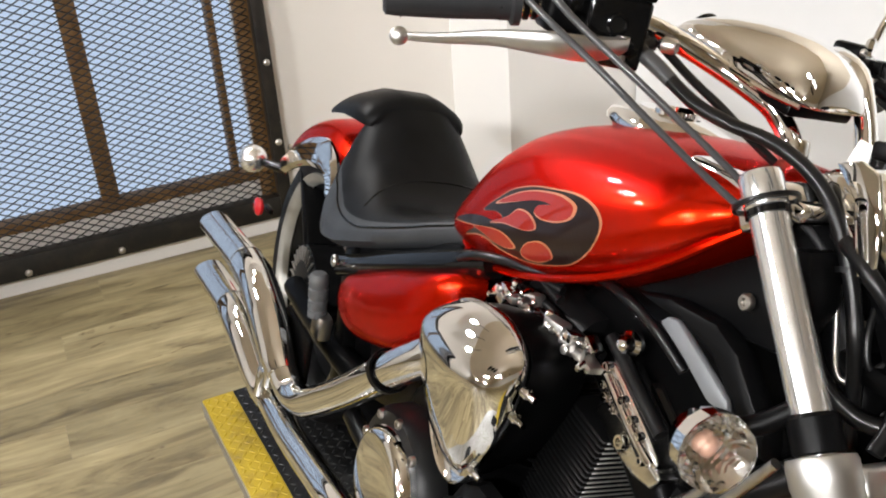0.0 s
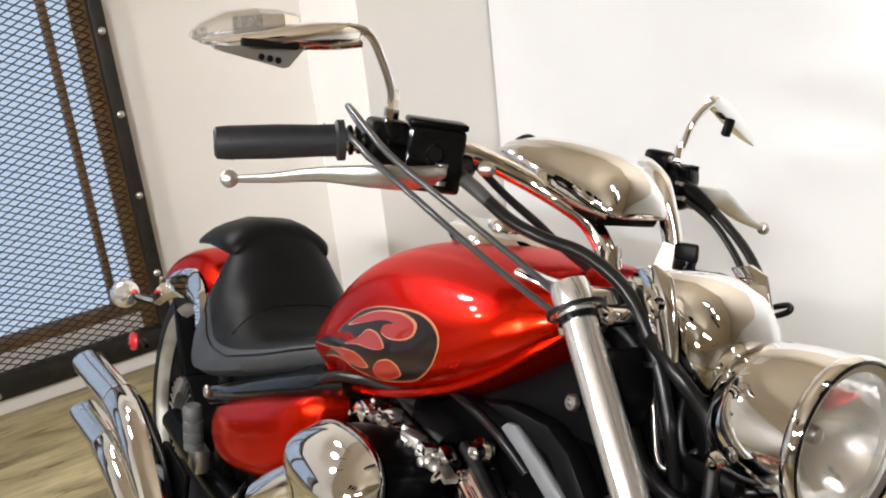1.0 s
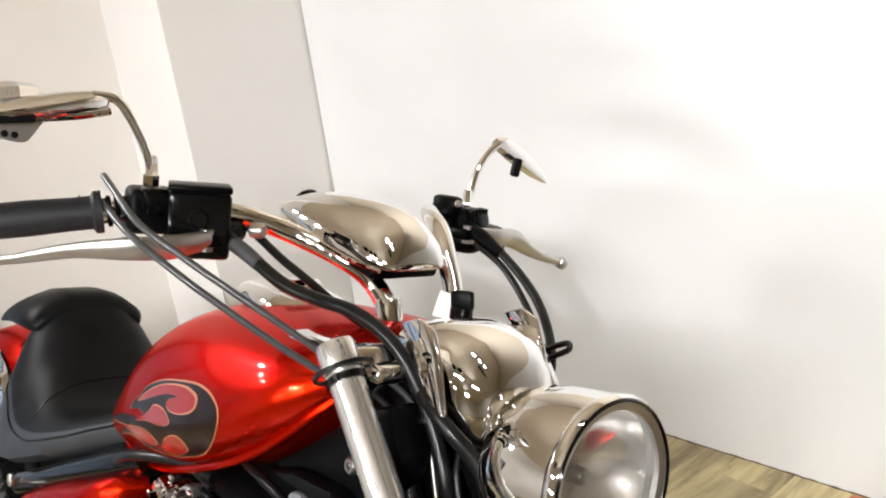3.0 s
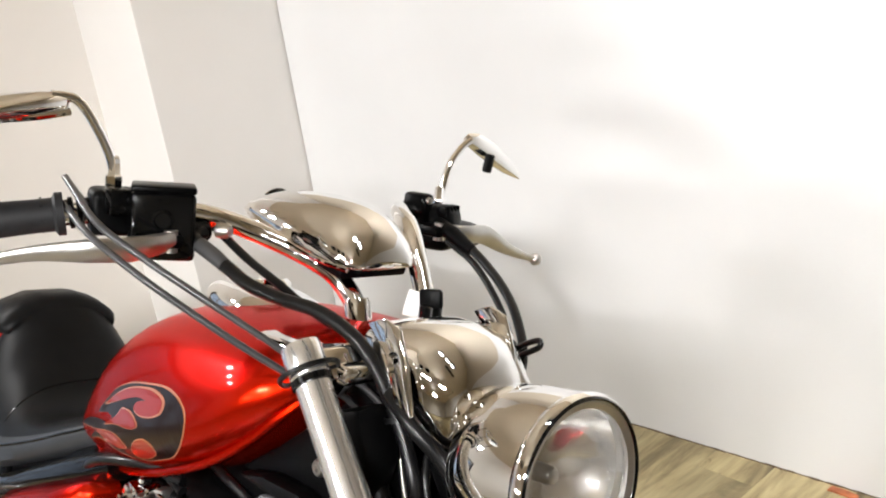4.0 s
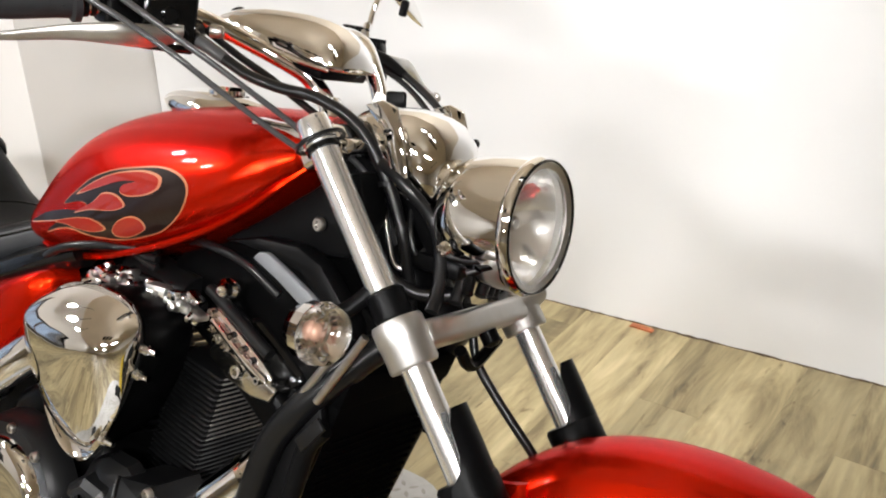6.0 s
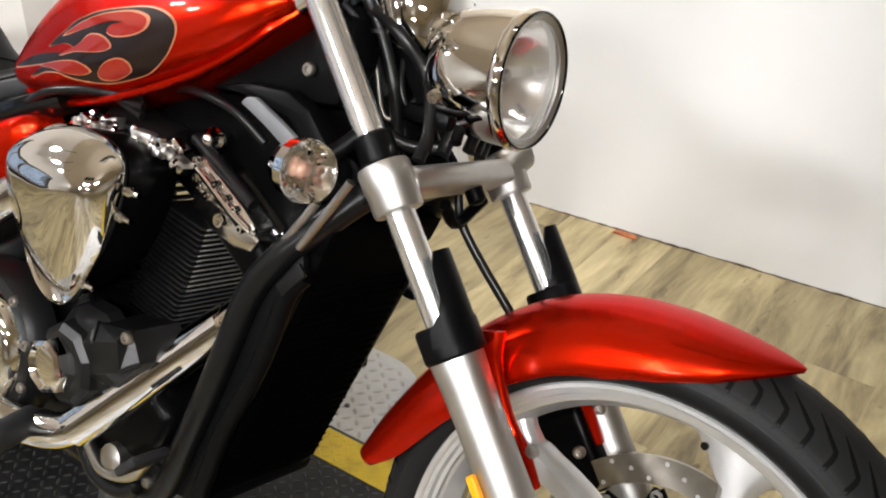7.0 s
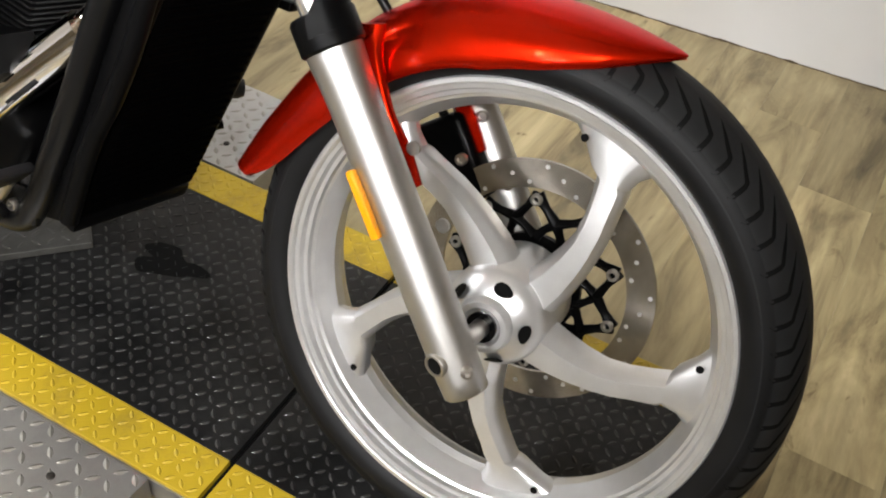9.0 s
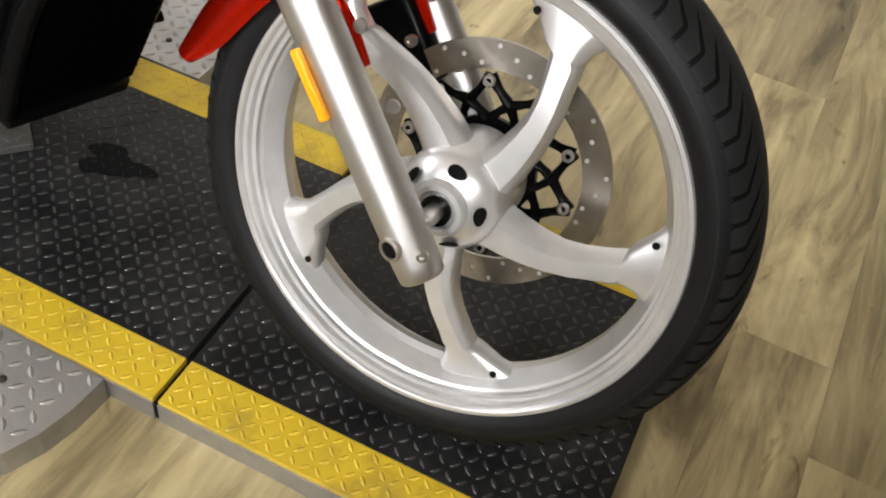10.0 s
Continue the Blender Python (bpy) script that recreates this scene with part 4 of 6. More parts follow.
part("dial", lathe([(0, 0.024), (0.003, 0.024), (0.004, 0.022), (0.004, 0)], (-0.834, 0, 0.7235), (-0.94, 0, 0.34), 36), GLOSS, speedo, "dark dial glass facing the rider")
part("pod_base", rbox((-0.715, 0, 0.694), (0.19, 0.098, 0.016), 0.006, rot_of((1, 0, -0.20))), BLACK, speedo, "black underside of the pod")
part("pod_lip", tube([(-0.825, -0.048, 0.722), (-0.79, -0.061, 0.717), (-0.74, -0.065, 0.707), (-0.683, -0.064, 0.695), (-0.645, -0.058, 0.687), (-0.612, -0.047, 0.682)], 0.003, 8), CHROME, speedo)

# -- handlebar --
bar = empty("handlebar", BAR, bike, "chrome handlebar with black grips and controls")
for s in (-1, 1):
    if s < 0:
        ctl = [(-0.622, -0.018, 0.622), (-0.633, -0.019, 0.641), (-0.651, -0.024, 0.660), (-0.670, -0.035, 0.675), (-0.706, -0.056, 0.691), (-0.745, -0.097, 0.711), (-0.762, -0.142, 0.724), (-0.785, -0.195, 0.727), (-0.808, -0.255, 0.722), (-0.835, -0.33, 0.712), (-0.862, -0.405, 0.700)]
    else:
        ctl = [(-0.585, 0.050, 0.625), (-0.602, 0.057, 0.655), (-0.625, 0.063, 0.690), (-0.655, 0.075, 0.718), (-0.70, 0.100, 0.728), (-0.75, 0.140, 0.728), (-0.785, 0.195, 0.720), (-0.808, 0.255, 0.704), (-0.850, 0.33, 0.682), (-0.882, 0.405, 0.667)]
    part("bar_tube", tube(ctl, 0.0125, 16, 8), CHROME, bar, "chrome bar tube")
    part("riser", lathe([(0, 0.016), (0.045, 0.0155), (0.05, 0.013)], (ctl[0][0] + 0.004, ctl[0][1], ctl[0][2] - 0.025), (-0.2, 0, 1), 20), CHROME, bar)
    drop = 0.030 if s > 0 else 0.0
    g0, g1 = V(-0.818 - drop * 0.5, s * 0.285, 0.7190 - drop), V(-0.864 - drop * 0.7, s * 0.410, 0.6995 - drop * 1.15)
    gd = (g1 - g0).normalized()
    L = (g1 - g0).length
    grip = part("grip", lathe([(-0.008, 0.0135), (-0.008, 0.0235), (0.0, 0.0235), (0.003, 0.0185), (0.02, 0.0182), (L * 0.5, 0.0195), (L - 0.01, 0.0190), (L, 0.0180), (L + 0.003, 0.014), (L + 0.003, 0)], g0, gd, 28), GRIP, bar, "black rubber grip")
    for q in range(14):
        a = 2 * math.pi * q / 14
        u = gd.orthogonal().normalized()
        v2 = gd.cross(u)
        o = (u * math.cos(a) + v2 * math.sin(a)) * 0.0190
        part("grip_stud", ball(g0 + gd * (0.014 if q % 2 else L - 0.016) + o, 0.0012, None, 6, 4), PLASTIC, grip)
    for q in range(3):
        part("grip_collar", lathe([(0, 0.014), (0.001, 0.0172 - 0.001 * q), (0.005, 0.0172 - 0.001 * q), (0.006, 0.014)], g0 - gd * (0.012 + 0.009 * q), -gd, 24), PLASTIC, bar)
    sw = rbox(V(-0.797, s * 0.232, 0.725 - 0.022 * (s > 0)), (0.046, 0.050, 0.050), 0.008, rot_of((0.96, s * 0.25, -0.05)), segs=3)
    part("switch_housing", sw, PLASTIC, bar, "black switch housing")
    part("throttle_guide" if s < 0 else "switch_button", rbox(V(-0.775, s * 0.238, 0.738 - 0.026 * (s > 0)), (0.030, 0.026, 0.030), 0.006), GLOSS, bar)
    part("bar_clamp", rbox(V(-0.782, s * 0.198, 0.725), (0.040, 0.022, 0.044), 0.006, rot_of((0.96, s * 0.2, 0))), BLACK, bar, "black lever clamp")
    part("clamp_screw", bolt(V(-0.762, s * 0.198, 0.738), (1, 0, 0.1), 0.005, 0.005), STEEL, bar)
# lever bodies and levers
for s, tip in ((-1, V(-0.815, -0.410, 0.668)), (1, V(-0.765, 0.432, 0.645))):
    piv = V(-0.732, s * 0.195, 0.700)
    part("lever_bracket", rbox(V(-0.748, s * 0.205, 0.700), (0.05, 0.045, 0.016), 0.005), BLACK, bar)
    l = tip - piv
    lv = [piv, piv + V(0.004, s * 0.045, -0.006), piv + V(-0.006, s * 0.09, -0.008), piv + l * 0.6 + V(0.006, 0, 0.004), piv + l * 0.82, tip]
    lever = part("lever", tube(lv, [0.014, 0.0180, 0.0160, 0.0105, 0.0070, 0.0050], 14, 6, flat=0.62), SATIN, bar, "silver hand lever with a ball end")
    part("lever_ball", ball(tip, 0.0098), SATIN, lever)
    part("pivot_screw", lathe([(-0.012, 0.0075), (0.012, 0.0075)], piv, (0, 0, 1), 16), STEEL, lever)
# brake fluid reservoir
res = part("reservoir", rbox(V(-0.762, -0.190, 0.714), (0.050, 0.068, 0.074), 0.006, rot_of((0.90, -0.43, 0)), segs=3), GLOSS, bar, "black square brake fluid reservoir")
part("reservoir_lid", rbox(V(-0.762, -0.190, 0.7545), (0.054, 0.069, 0.008), 0.003, rot_of((0.90, -0.43, 0))), BLACK, res)
part("sight_glass", lathe([(0, 0.0115), (0.004, 0.0115), (0.005, 0.009), (0.003, 0.008), (0.003, 0)], V(-0.7395, -0.2015, 0.722), (0.90, -0.43, 0), 24), GLOSS, res, "round sight glass")
part("master_cylinder", lathe([(0, 0.012), (0.06, 0.012), (0.064, 0.009)], V(-0.75, -0.205, 0.706), (0, 1, 0.02), 20), BLACK, bar)
part("banjo_bolt", lathe([(0, 0.009), (0.012, 0.009), (0.016, 0.006)], V(-0.738, -0.135, 0.710), (0.8, 0.4, 0), 12), STEEL, bar)
# clutch side perch knob
part("left_switch_cap", rbox(V(-0.768, 0.228, 0.700), (0.052, 0.056, 0.064), 0.018, rot_of((0.9, 0.4, 0)), segs=4), PLASTIC, bar, "ribbed black switch cap")
for q in range(5):
    part("cap_rib", rbox(V(-0.745 - 0.004 * q, 0.208 + 0.010 * q, 0.716), (0.018, 0.003, 0.032), 0.001), BLACK, bar)
part("cable_boot", tube([(-0.745, 0.205, 0.708), (-0.708, 0.200, 0.699), (-0.670, 0.200, 0.684)], [0.010, 0.011, 0.007], 12), PLASTIC, bar)


def cable(name, pts, r, mat, label=""):
    return part(name, tube(pts, r, 10, 8), mat, bar, label)


# throttle cables and brake hose from the right grip into the frame
cable("throttle_cable", [(-0.796, -0.262, 0.731), (-0.816, -0.272, 0.752), (-0.819, -0.276, 0.759), (-0.784, -0.282, 0.752), (-0.697, -0.29, 0.726), (-0.647, -0.262, 0.697), (-0.609, -0.228, 0.669), (-0.56, -0.172, 0.626), (-0.541, -0.14, 0.602), (-0.519, -0.095, 0.587), (-0.49, -0.07, 0.555)], 0.0037, GREYCABLE, "grey sleeved throttle cable")
cable("throttle_cable", [(-0.794, -0.262, 0.718), (-0.812, -0.272, 0.728), (-0.812, -0.278, 0.73), (-0.725, -0.288, 0.712), (-0.657, -0.268, 0.683), (-0.621, -0.232, 0.652), (-0.582, -0.184, 0.615), (-0.55, -0.138, 0.585), (-0.539, -0.098, 0.569), (-0.5, -0.07, 0.53)], 0.0037, GREYCABLE, "grey sleeved throttle cable")
cable("brake_line", [(-0.742, -0.150, 0.708), (-0.735, -0.164, 0.700), (-0.691, -0.152, 0.679), (-0.654, -0.142, 0.6635), (-0.614, -0.128, 0.6555), (-0.570, -0.115, 0.652), (-0.528, -0.105, 0.639), (-0.496, -0.098, 0.617), (-0.468, -0.093, 0.582), (-0.445, -0.090, 0.545), (-0.4275, -0.090, 0.510), (-0.415, -0.080, 0.455), (-0.41, -0.07, 0.41)], 0.0075, CABLE, "thick black brake line")
part("line_sleeve", tube([(-0.728, -0.163, 0.696), (-0.710, -0.157, 0.688), (-0.691, -0.152, 0.679)], [0.0092, 0.0088, 0.0080], 12, 4), GREYCABLE, bar, "crimped grey line end")
cable("wiring_sleeve", [(-0.76, -0.130, 0.712), (-0.70, -0.120, 0.684), (-0.655, -0.108, 0.664), (-0.622, -0.095, 0.645), (-0.60, -0.07, 0.625)], 0.0050, CABLE, "black wiring sleeve")
cable("clutch_cable", [(-0.708, 0.200, 0.699), (-0.661, 0.200, 0.680), (-0.593, 0.185, 0.648), (-0.545, 0.165, 0.615), (-0.511, 0.14, 0.582), (-0.497, 0.11, 0.550), (-0.48, 0.08, 0.49)], 0.006, CABLE, "black clutch cable")
cable("switch_wire", [(-0.715, 0.195, 0.690), (-0.660, 0.195, 0.668), (-0.600, 0.178, 0.636), (-0.553, 0.158, 0.603), (-0.520, 0.135, 0.570), (-0.50, 0.10, 0.53)], 0.0045, CABLE)
cable("cable_loop", [(-0.53, 0.142, 0.590), (-0.51, 0.138, 0.603), (-0.485, 0.134, 0.614), (-0.481, 0.132, 0.608), (-0.498, 0.132, 0.597), (-0.525, 0.138, 0.584)], 0.0036, CABLE, "black cable guide loop")
part("cable_tie", lathe([(-0.003, 0.012), (-0.003, 0.0135), (0.003, 0.0135), (0.003, 0.012)], (-0.463, -0.088, 0.565), (0.3, 0, -1), 18, cap=False, closed=True), PLASTIC, bar)
part("cable_ring", lathe([(-0.002, 0.0275), (-0.002, 0.031), (0.002, 0.031), (0.002, 0.0275)], fk(0.83, -FH - 0.03), FU, 28, cap=False, closed=True), CABLE, bar)
cable("wire_guide", [(-0.475, -0.075, 0.545), (-0.455, -0.08, 0.50), (-0.435, -0.085, 0.47), (-0.425, -0.075, 0.475), (-0.445, -0.06, 0.52)], 0.003, STEEL)
cable("lower_hose", [(-0.50, -0.085, 0.54), (-0.475, -0.095, 0.50), (-0.44, -0.10, 0.465), (-0.40, -0.085, 0.445), (-0.36, -0.06, 0.45)], 0.009, CABLE)
cable("loop_wire", [(-0.44, -0.06, 0.56), (-0.425, -0.08, 0.52), (-0.41, -0.08, 0.49), (-0.40, -0.06, 0.51)], 0.004, CABLE)
# mirrors
for s in (-1, 1):
    mir = empty("mirror", BAR, bike, "chrome mirror with a clear signal housing on a curved stem")
    if s < 0:
        base = V(-0.790, -0.235, 0.752)
        stem = [base, V(-0.790, -0.238, 0.780), V(-0.793, -0.254, 0.815), V(-0.796, -0.274, 0.842), V(-0.800, -0.300, 0.846)]
        blade = [(-0.280, 0.8400, 0.006, 0.008), (-0.287, 0.8385, 0.011, 0.0125), (-0.315, 0.8345, 0.018, 0.0140), (-0.345, 0.8300, 0.030, 0.0140), (-0.382, 0.8230, 0.038, 0.0125), (-0.418, 0.8160, 0.035, 0.010), (-0.444, 0.8110, 0.022, 0.006), (-0.453, 0.8090, 0.010, 0.003)]
    else:
        base = V(-0.790, 0.243, 0.722)
        stem = [base, V(-0.792, 0.250, 0.745), V(-0.796, 0.263, 0.782), V(-0.799, 0.285, 0.808), V(-0.800, 0.306, 0.822)]
        blade = [(0.298, 0.8200, 0.004, 0.006), (0.306, 0.8215, 0.006, 0.010), (0.330, 0.8160, 0.007, 0.0165), (0.362, 0.8040, 0.007, 0.0185), (0.392, 0.7900, 0.007, 0.0160), (0.420, 0.7750, 0.005, 0.0085), (0.434, 0.7660, 0.002, 0.002)]
    part("stem", tube(stem, 0.0052, 12, 6), CHROME, mir, "curved chrome stem")
    part("stem_nut", lathe([(0, 0.009), (0.012, 0.009), (0.014, 0.007), (0.03, 0.0065), (0.034, 0.004)], base, (0, 0, 1), 6), CHROME, mir)
    hb = bmesh.new()
    rr = []
    for y, zc, hx, hz in blade:
        rr.append([V(-0.803 - 0.10 * abs(abs(y) - 0.29) + hx * math.cos(q), y, zc + hz * math.sin(q)) for q in np.linspace(0, 2 * math.pi, 20, endpoint=False)])
    rings_to(hb, rr)
    part("mirror_head", hb, CHROME, mir, "flat pointed chrome mirror head", angle=60)
    if s > 0:
        part("stem_clip", rbox(V(-0.794, 0.340, 0.789), (0.012, 0.012, 0.028), 0.003, rot_of((1, 0, 0), (0, 0.2, 1))), PLASTIC, mir, "small dark bracket under the mirror")
        continue
    gb = bmesh.new()
    rr = []
    for y, zc, hx, hz in ((-0.345, 0.840, 0.006, 0.006), (-0.350, 0.841, 0.020, 0.011), (-0.371, 0.839, 0.030, 0.0145), (-0.397, 0.834, 0.034, 0.017), (-0.428, 0.826, 0.030, 0.017), (-0.450, 0.818, 0.018, 0.011), (-0.461, 0.814, 0.006, 0.004)):
        rr.append([V(-0.832 + hx * math.cos(q), y, zc + hz * math.copysign(abs(math.sin(q)) ** 0.7, math.sin(q))) for q in np.linspace(0, 2 * math.pi, 10, endpoint=False)])
    rings_to(gb, rr)
    part("signal_lens", gb, BOWL, mir, "clear faceted signal lens over a bright reflector", smooth=False)
    part("signal_slot", rbox(V(-0.786, -0.394, 0.8165), (0.020, 0.062, 0.0085), 0.003, rot_of((1, 0, 0), (0, -0.06, 1))), DARKHOLE, mir)
    part("stem_clip", tube([(-0.795, -0.350, 0.8195), (-0.795, -0.315, 0.8235), (-0.795, -0.282, 0.8300)], [0.0045, 0.0042, 0.0040], 8, 4), CHROME, mir)
    wg = [(-0.350, 0.8165), (-0.395, 0.8100), (-0.450, 0.8080), (-0.448, 0.8030), (-0.372, 0.7930), (-0.366, 0.7950)]
    b = bmesh.new()
    va = [b.verts.new((-0.792, y, z)) for y, z in wg]
    vb = [b.verts.new((-0.812, y, z + 0.004)) for y, z in wg]
    b.faces.new(va)
    b.faces.new(vb[::-1])
    for q in range(6):
        b.faces.new((va[q], va[(q + 1) % 6], vb[(q + 1) % 6], vb[q]))
    part("lower_wing", b, SATIN, mir, "small chrome lower wing with three dimples", smooth=False)
    for q in range(3):
        part("wing_dimple", lathe([(0, 0.0036), (0.001, 0.0036), (0.001, 0)], V(-0.7918, -0.379 - 0.0095 * q, 0.8005 + 0.0008 * q), (1, 0, 0), 10), DARKHOLE, mir)
# turn signals on the fork, with ribs round the lens
for s in (-1, 1):
    ts = empty("turn_signal", FR, bike, "round chrome turn signal with a clear lens")
    c = V(-0.418, s * 0.205, 0.415)
    part("stalk", tube([fk(0.648, s * FH), V(-0.425, s * 0.155, 0.43), V(-0.450, s * 0.19, 0.417)], 0.010, 12), PLASTIC, ts, "black stalk")
    part("signal_shell", lathe([(-0.040, 0.0), (-0.038, 0.012), (-0.028, 0.026), (-0.012, 0.034), (0.003, 0.036), (0.003, 0.033)], c, (0.96, -0.12, 0.05), 16, cap=False), CHROME, ts, "faceted chrome shell", angle=5)
    part("signal_glass", lathe([(0.0, 0.0352), (0.008, 0.0352), (0.020, 0.032), (0.028, 0.022), (0.032, 0.010), (0.033, 0.0)], c, (0.96, -0.12, 0.05), 20, cap=False), SIGNAL, ts, "clear ribbed lens", angle=12).visible_shadow = False
    part("signal_bulb", ball(c + V(-0.006, 0, 0), 0.0085), BULB, ts, "pale amber bulb")
    part("signal_reflector", lathe([(-0.018, 0.0), (-0.016, 0.008), (-0.009, 0.014), (-0.011, 0.020), (-0.003, 0.026), (0.002, 0.0325)], c, (0.96, -0.12, 0.05), 18, cap=False), CHROME, ts, angle=5)
# -- fuel tank --
TX = [-1.0979, -1.0741, -1.0265, -0.9313, -0.8362, -0.741, -0.6649, -0.5983, -0.5554, -0.5364]
T_HW = [0.1285, 0.1333, 0.144, 0.159, 0.1663, 0.1688, 0.1644, 0.1527, 0.1262, 0.0838]
T_ZT = [0.4073, 0.4659, 0.5276, 0.5786, 0.6042, 0.62, 0.6264, 0.6265, 0.6161, 0.602]
T_ZB = [0.3483, 0.3344, 0.3324, 0.3494, 0.3792, 0.4183, 0.4573, 0.5053, 0.5495, 0.5784]


def tank_ring(x, segs=48):
    hw, zt, zb = (smooth_interp(TX, t, x) for t in (T_HW, T_ZT, T_ZB))
    zc = zb + 0.355 * (zt - zb)
    ring = []
    for k in range(segs):
        a = 2 * math.pi * k / segs
        c, s = math.cos(a), math.sin(a)
        if s >= 0:
            y, z = hw * math.copysign(abs(c) ** 0.82, c), zc + (zt - zc) * abs(s) ** 0.92
        else:
            y, z = hw * math.copysign(abs(c) ** 0.62, c), zc - (zc - zb) * abs(s) ** 0.8
        ring.append(V(x, y - 0.0086, z))
    return ring


tank = empty("fuel_tank", BO, bike, "candy red teardrop fuel tank with flame decals")
tb = bmesh.new()
xs = list(np.linspace(TX[0], TX[-1], 46))
rings_to(tb, [tank_ring(x) for x in xs])
for _ in range(14):
    bmesh.ops.smooth_vert(tb, verts=tb.verts[:], factor=0.5, use_axis_x=True, use_axis_y=True, use_axis_z=True)
shell = part("tank_shell", tb, RED, tank, angle=80)
part("tank_console", ball((-0.82, 0, 0.596), 0.13, None, 28, 16, (1, 0.42, 0.22)), CHROME, tank, "low chrome console on top of the tank", angle=60)
part("filler_cap", lathe([(0, 0.030), (0.010, 0.030), (0.016, 0.024), (0.017, 0)], (-0.82, 0, 0.616), (-0.1, 0, 1), 28), CHROME, tank)
seam = []
for x in np.linspace(-1.08, -0.55, 24):
    zb = smooth_interp(TX, T_ZB, x)
    hw = smooth_interp(TX, T_HW, x)
    seam.append(V(x, -hw * 0.80 - 0.0086, zb + 0.012))
part("seam_flange", tube(seam, 0.005, 8, 2), RED, tank, "red weld seam along the tank's lower edge")
from mathutils.bvhtree import BVHTree

TREE = BVHTree.FromPolygons([v.co for v in shell.data.vertices], [p.vertices for p in shell.data.polygons])


def decal(name, outline, lift, mat, label=""):
    """A painted shape laid on the tank's right side; the outline runs through (x, z) pairs."""
    pts = [V(x, 0, z) for x, z in outline]
    pts = catmull(pts, 5, True)
    b = bmesh.new()
    vs = [b.verts.new(p) for p in pts]
    es = [b.edges.new((vs[i], vs[(i + 1) % len(vs)])) for i in range(len(vs))]
    bmesh.ops.triangle_fill(b, use_beauty=True, use_dissolve=False, edges=es)
    for _ in range(4):
        long = [e for e in b.edges if e.calc_length() > 0.010]
        if not long:
            break
        bmesh.ops.subdivide_edges(b, edges=long, cuts=1)
        bmesh.ops.triangulate(b, faces=b.faces[:])
    for v in b.verts:
        hit = TREE.ray_cast(V(v.co.x, -0.5, v.co.z), V(0, 1, 0))
        if hit[0] is not None:
            v.co = hit[0] + hit[1] * lift
    return part(name, b, mat, shell, label, angle=80)


FLAME = [(-0.960, 0.436), (-0.924, 0.465), (-0.894, 0.486), (-0.848, 0.505), (-0.794, 0.519), (-0.750, 0.528), (-0.717, 0.529), (-0.693, 0.522), (-0.686, 0.509), (-0.694, 0.489), (-0.714, 0.468), (-0.746, 0.446), (-0.783, 0.430), (-0.826, 0.415), (-0.871, 0.407), (-0.906, 0.404), (-0.937, 0.404), (-0.972, 0.397), (-1.019, 0.380), (-0.989, 0.398), (-0.963, 0.411), (-1.004, 0.400), (-1.070, 0.384), (-1.012, 0.411), (-0.957, 0.427), (-0.918, 0.435), (-0.896, 0.447), (-0.918, 0.448)]
cx, cz = -0.82, 0.465
decal("flame_outline", [(cx + (x - cx) * 1.022, cz + (z - cz) * 1.045) for x, z in FLAME], 0.0005, DECAL_LINE, "thin orange outline of the flames")
decal("flame_panel", FLAME, 0.0011, DECAL_BLACK, "black flame panel")
CURLS = [[(-0.919, 0.460), (-0.887, 0.481), (-0.842, 0.501), (-0.788, 0.515), (-0.756, 0.518), (-0.740, 0.514), (-0.743, 0.502), (-0.766, 0.490), (-0.798, 0.482), (-0.818, 0.483), (-0.813, 0.493), (-0.788, 0.502), (-0.819, 0.497), (-0.865, 0.480)],
         [(-0.924, 0.432), (-0.881, 0.454), (-0.860, 0.470), (-0.835, 0.475), (-0.815, 0.472), (-0.808, 0.465), (-0.827, 0.456), (-0.853, 0.450), (-0.885, 0.444)],
         [(-0.982, 0.404), (-0.942, 0.417), (-0.897, 0.428), (-0.867, 0.428), (-0.857, 0.422), (-0.885, 0.412), (-0.918, 0.408), (-0.951, 0.407)],
         [(-0.837, 0.426), (-0.821, 0.441), (-0.794, 0.453), (-0.774, 0.453), (-0.773, 0.442), (-0.806, 0.425), (-0.833, 0.419)]]
for c in CURLS:
    mx, mz = sum(p[0] for p in c) / len(c), sum(p[1] for p in c) / len(c)
    decal("flame_curl_edge", [(mx + (x - mx) * 1.08, mz + (z - mz) * 1.14) for x, z in c], 0.0015, DECAL_LINE)
    decal("flame_curl", c, 0.0020, RED_DEEP, "red flame curl")

# -- seat --
SX = [-1.00, -1.06, -1.15, -1.25, -1.36, -1.45, -1.52, -1.57, -1.60]
S_HW = [0.075, 0.105, 0.132, 0.152, 0.170, 0.176, 0.170, 0.150, 0.110]
S_ZT = [0.400, 0.386, 0.352, 0.322, 0.318, 0.350, 0.408, 0.440, 0.432]
S_ZB = [0.362, 0.332, 0.292, 0.250, 0.206, 0.176, 0.168, 0.195, 0.28]
seat = empty("seat", BO @ Matrix.Translation((-0.006, -0.012, 0.010)), bike, "black vinyl scooped rider seat with a passenger pad")


def seat_top(x, u, lift=0.0):
    hw, zt, zb = (smooth_interp(SX, t, x) for t in (S_HW, S_ZT, S_ZB))
    ze = zb + 0.5 * (zt - zb) * max(0.35, min(1, (x + 1.60) / 0.45))
    n = 2.9 + 4.5 * max(0, min(1, (x + 1.48) / 0.25))
    dip = 0.024 * math.exp(-((x + 1.34) / 0.14) ** 2)
    return V(x, hw * u, ze + (zt - ze) * (1 - abs(u) ** n) - dip * (1 - u * u) + lift)


def cushion_edge(x):
    return 0.885 + 0.085 * max(0, min(1, (x + 1.52) / 0.16))


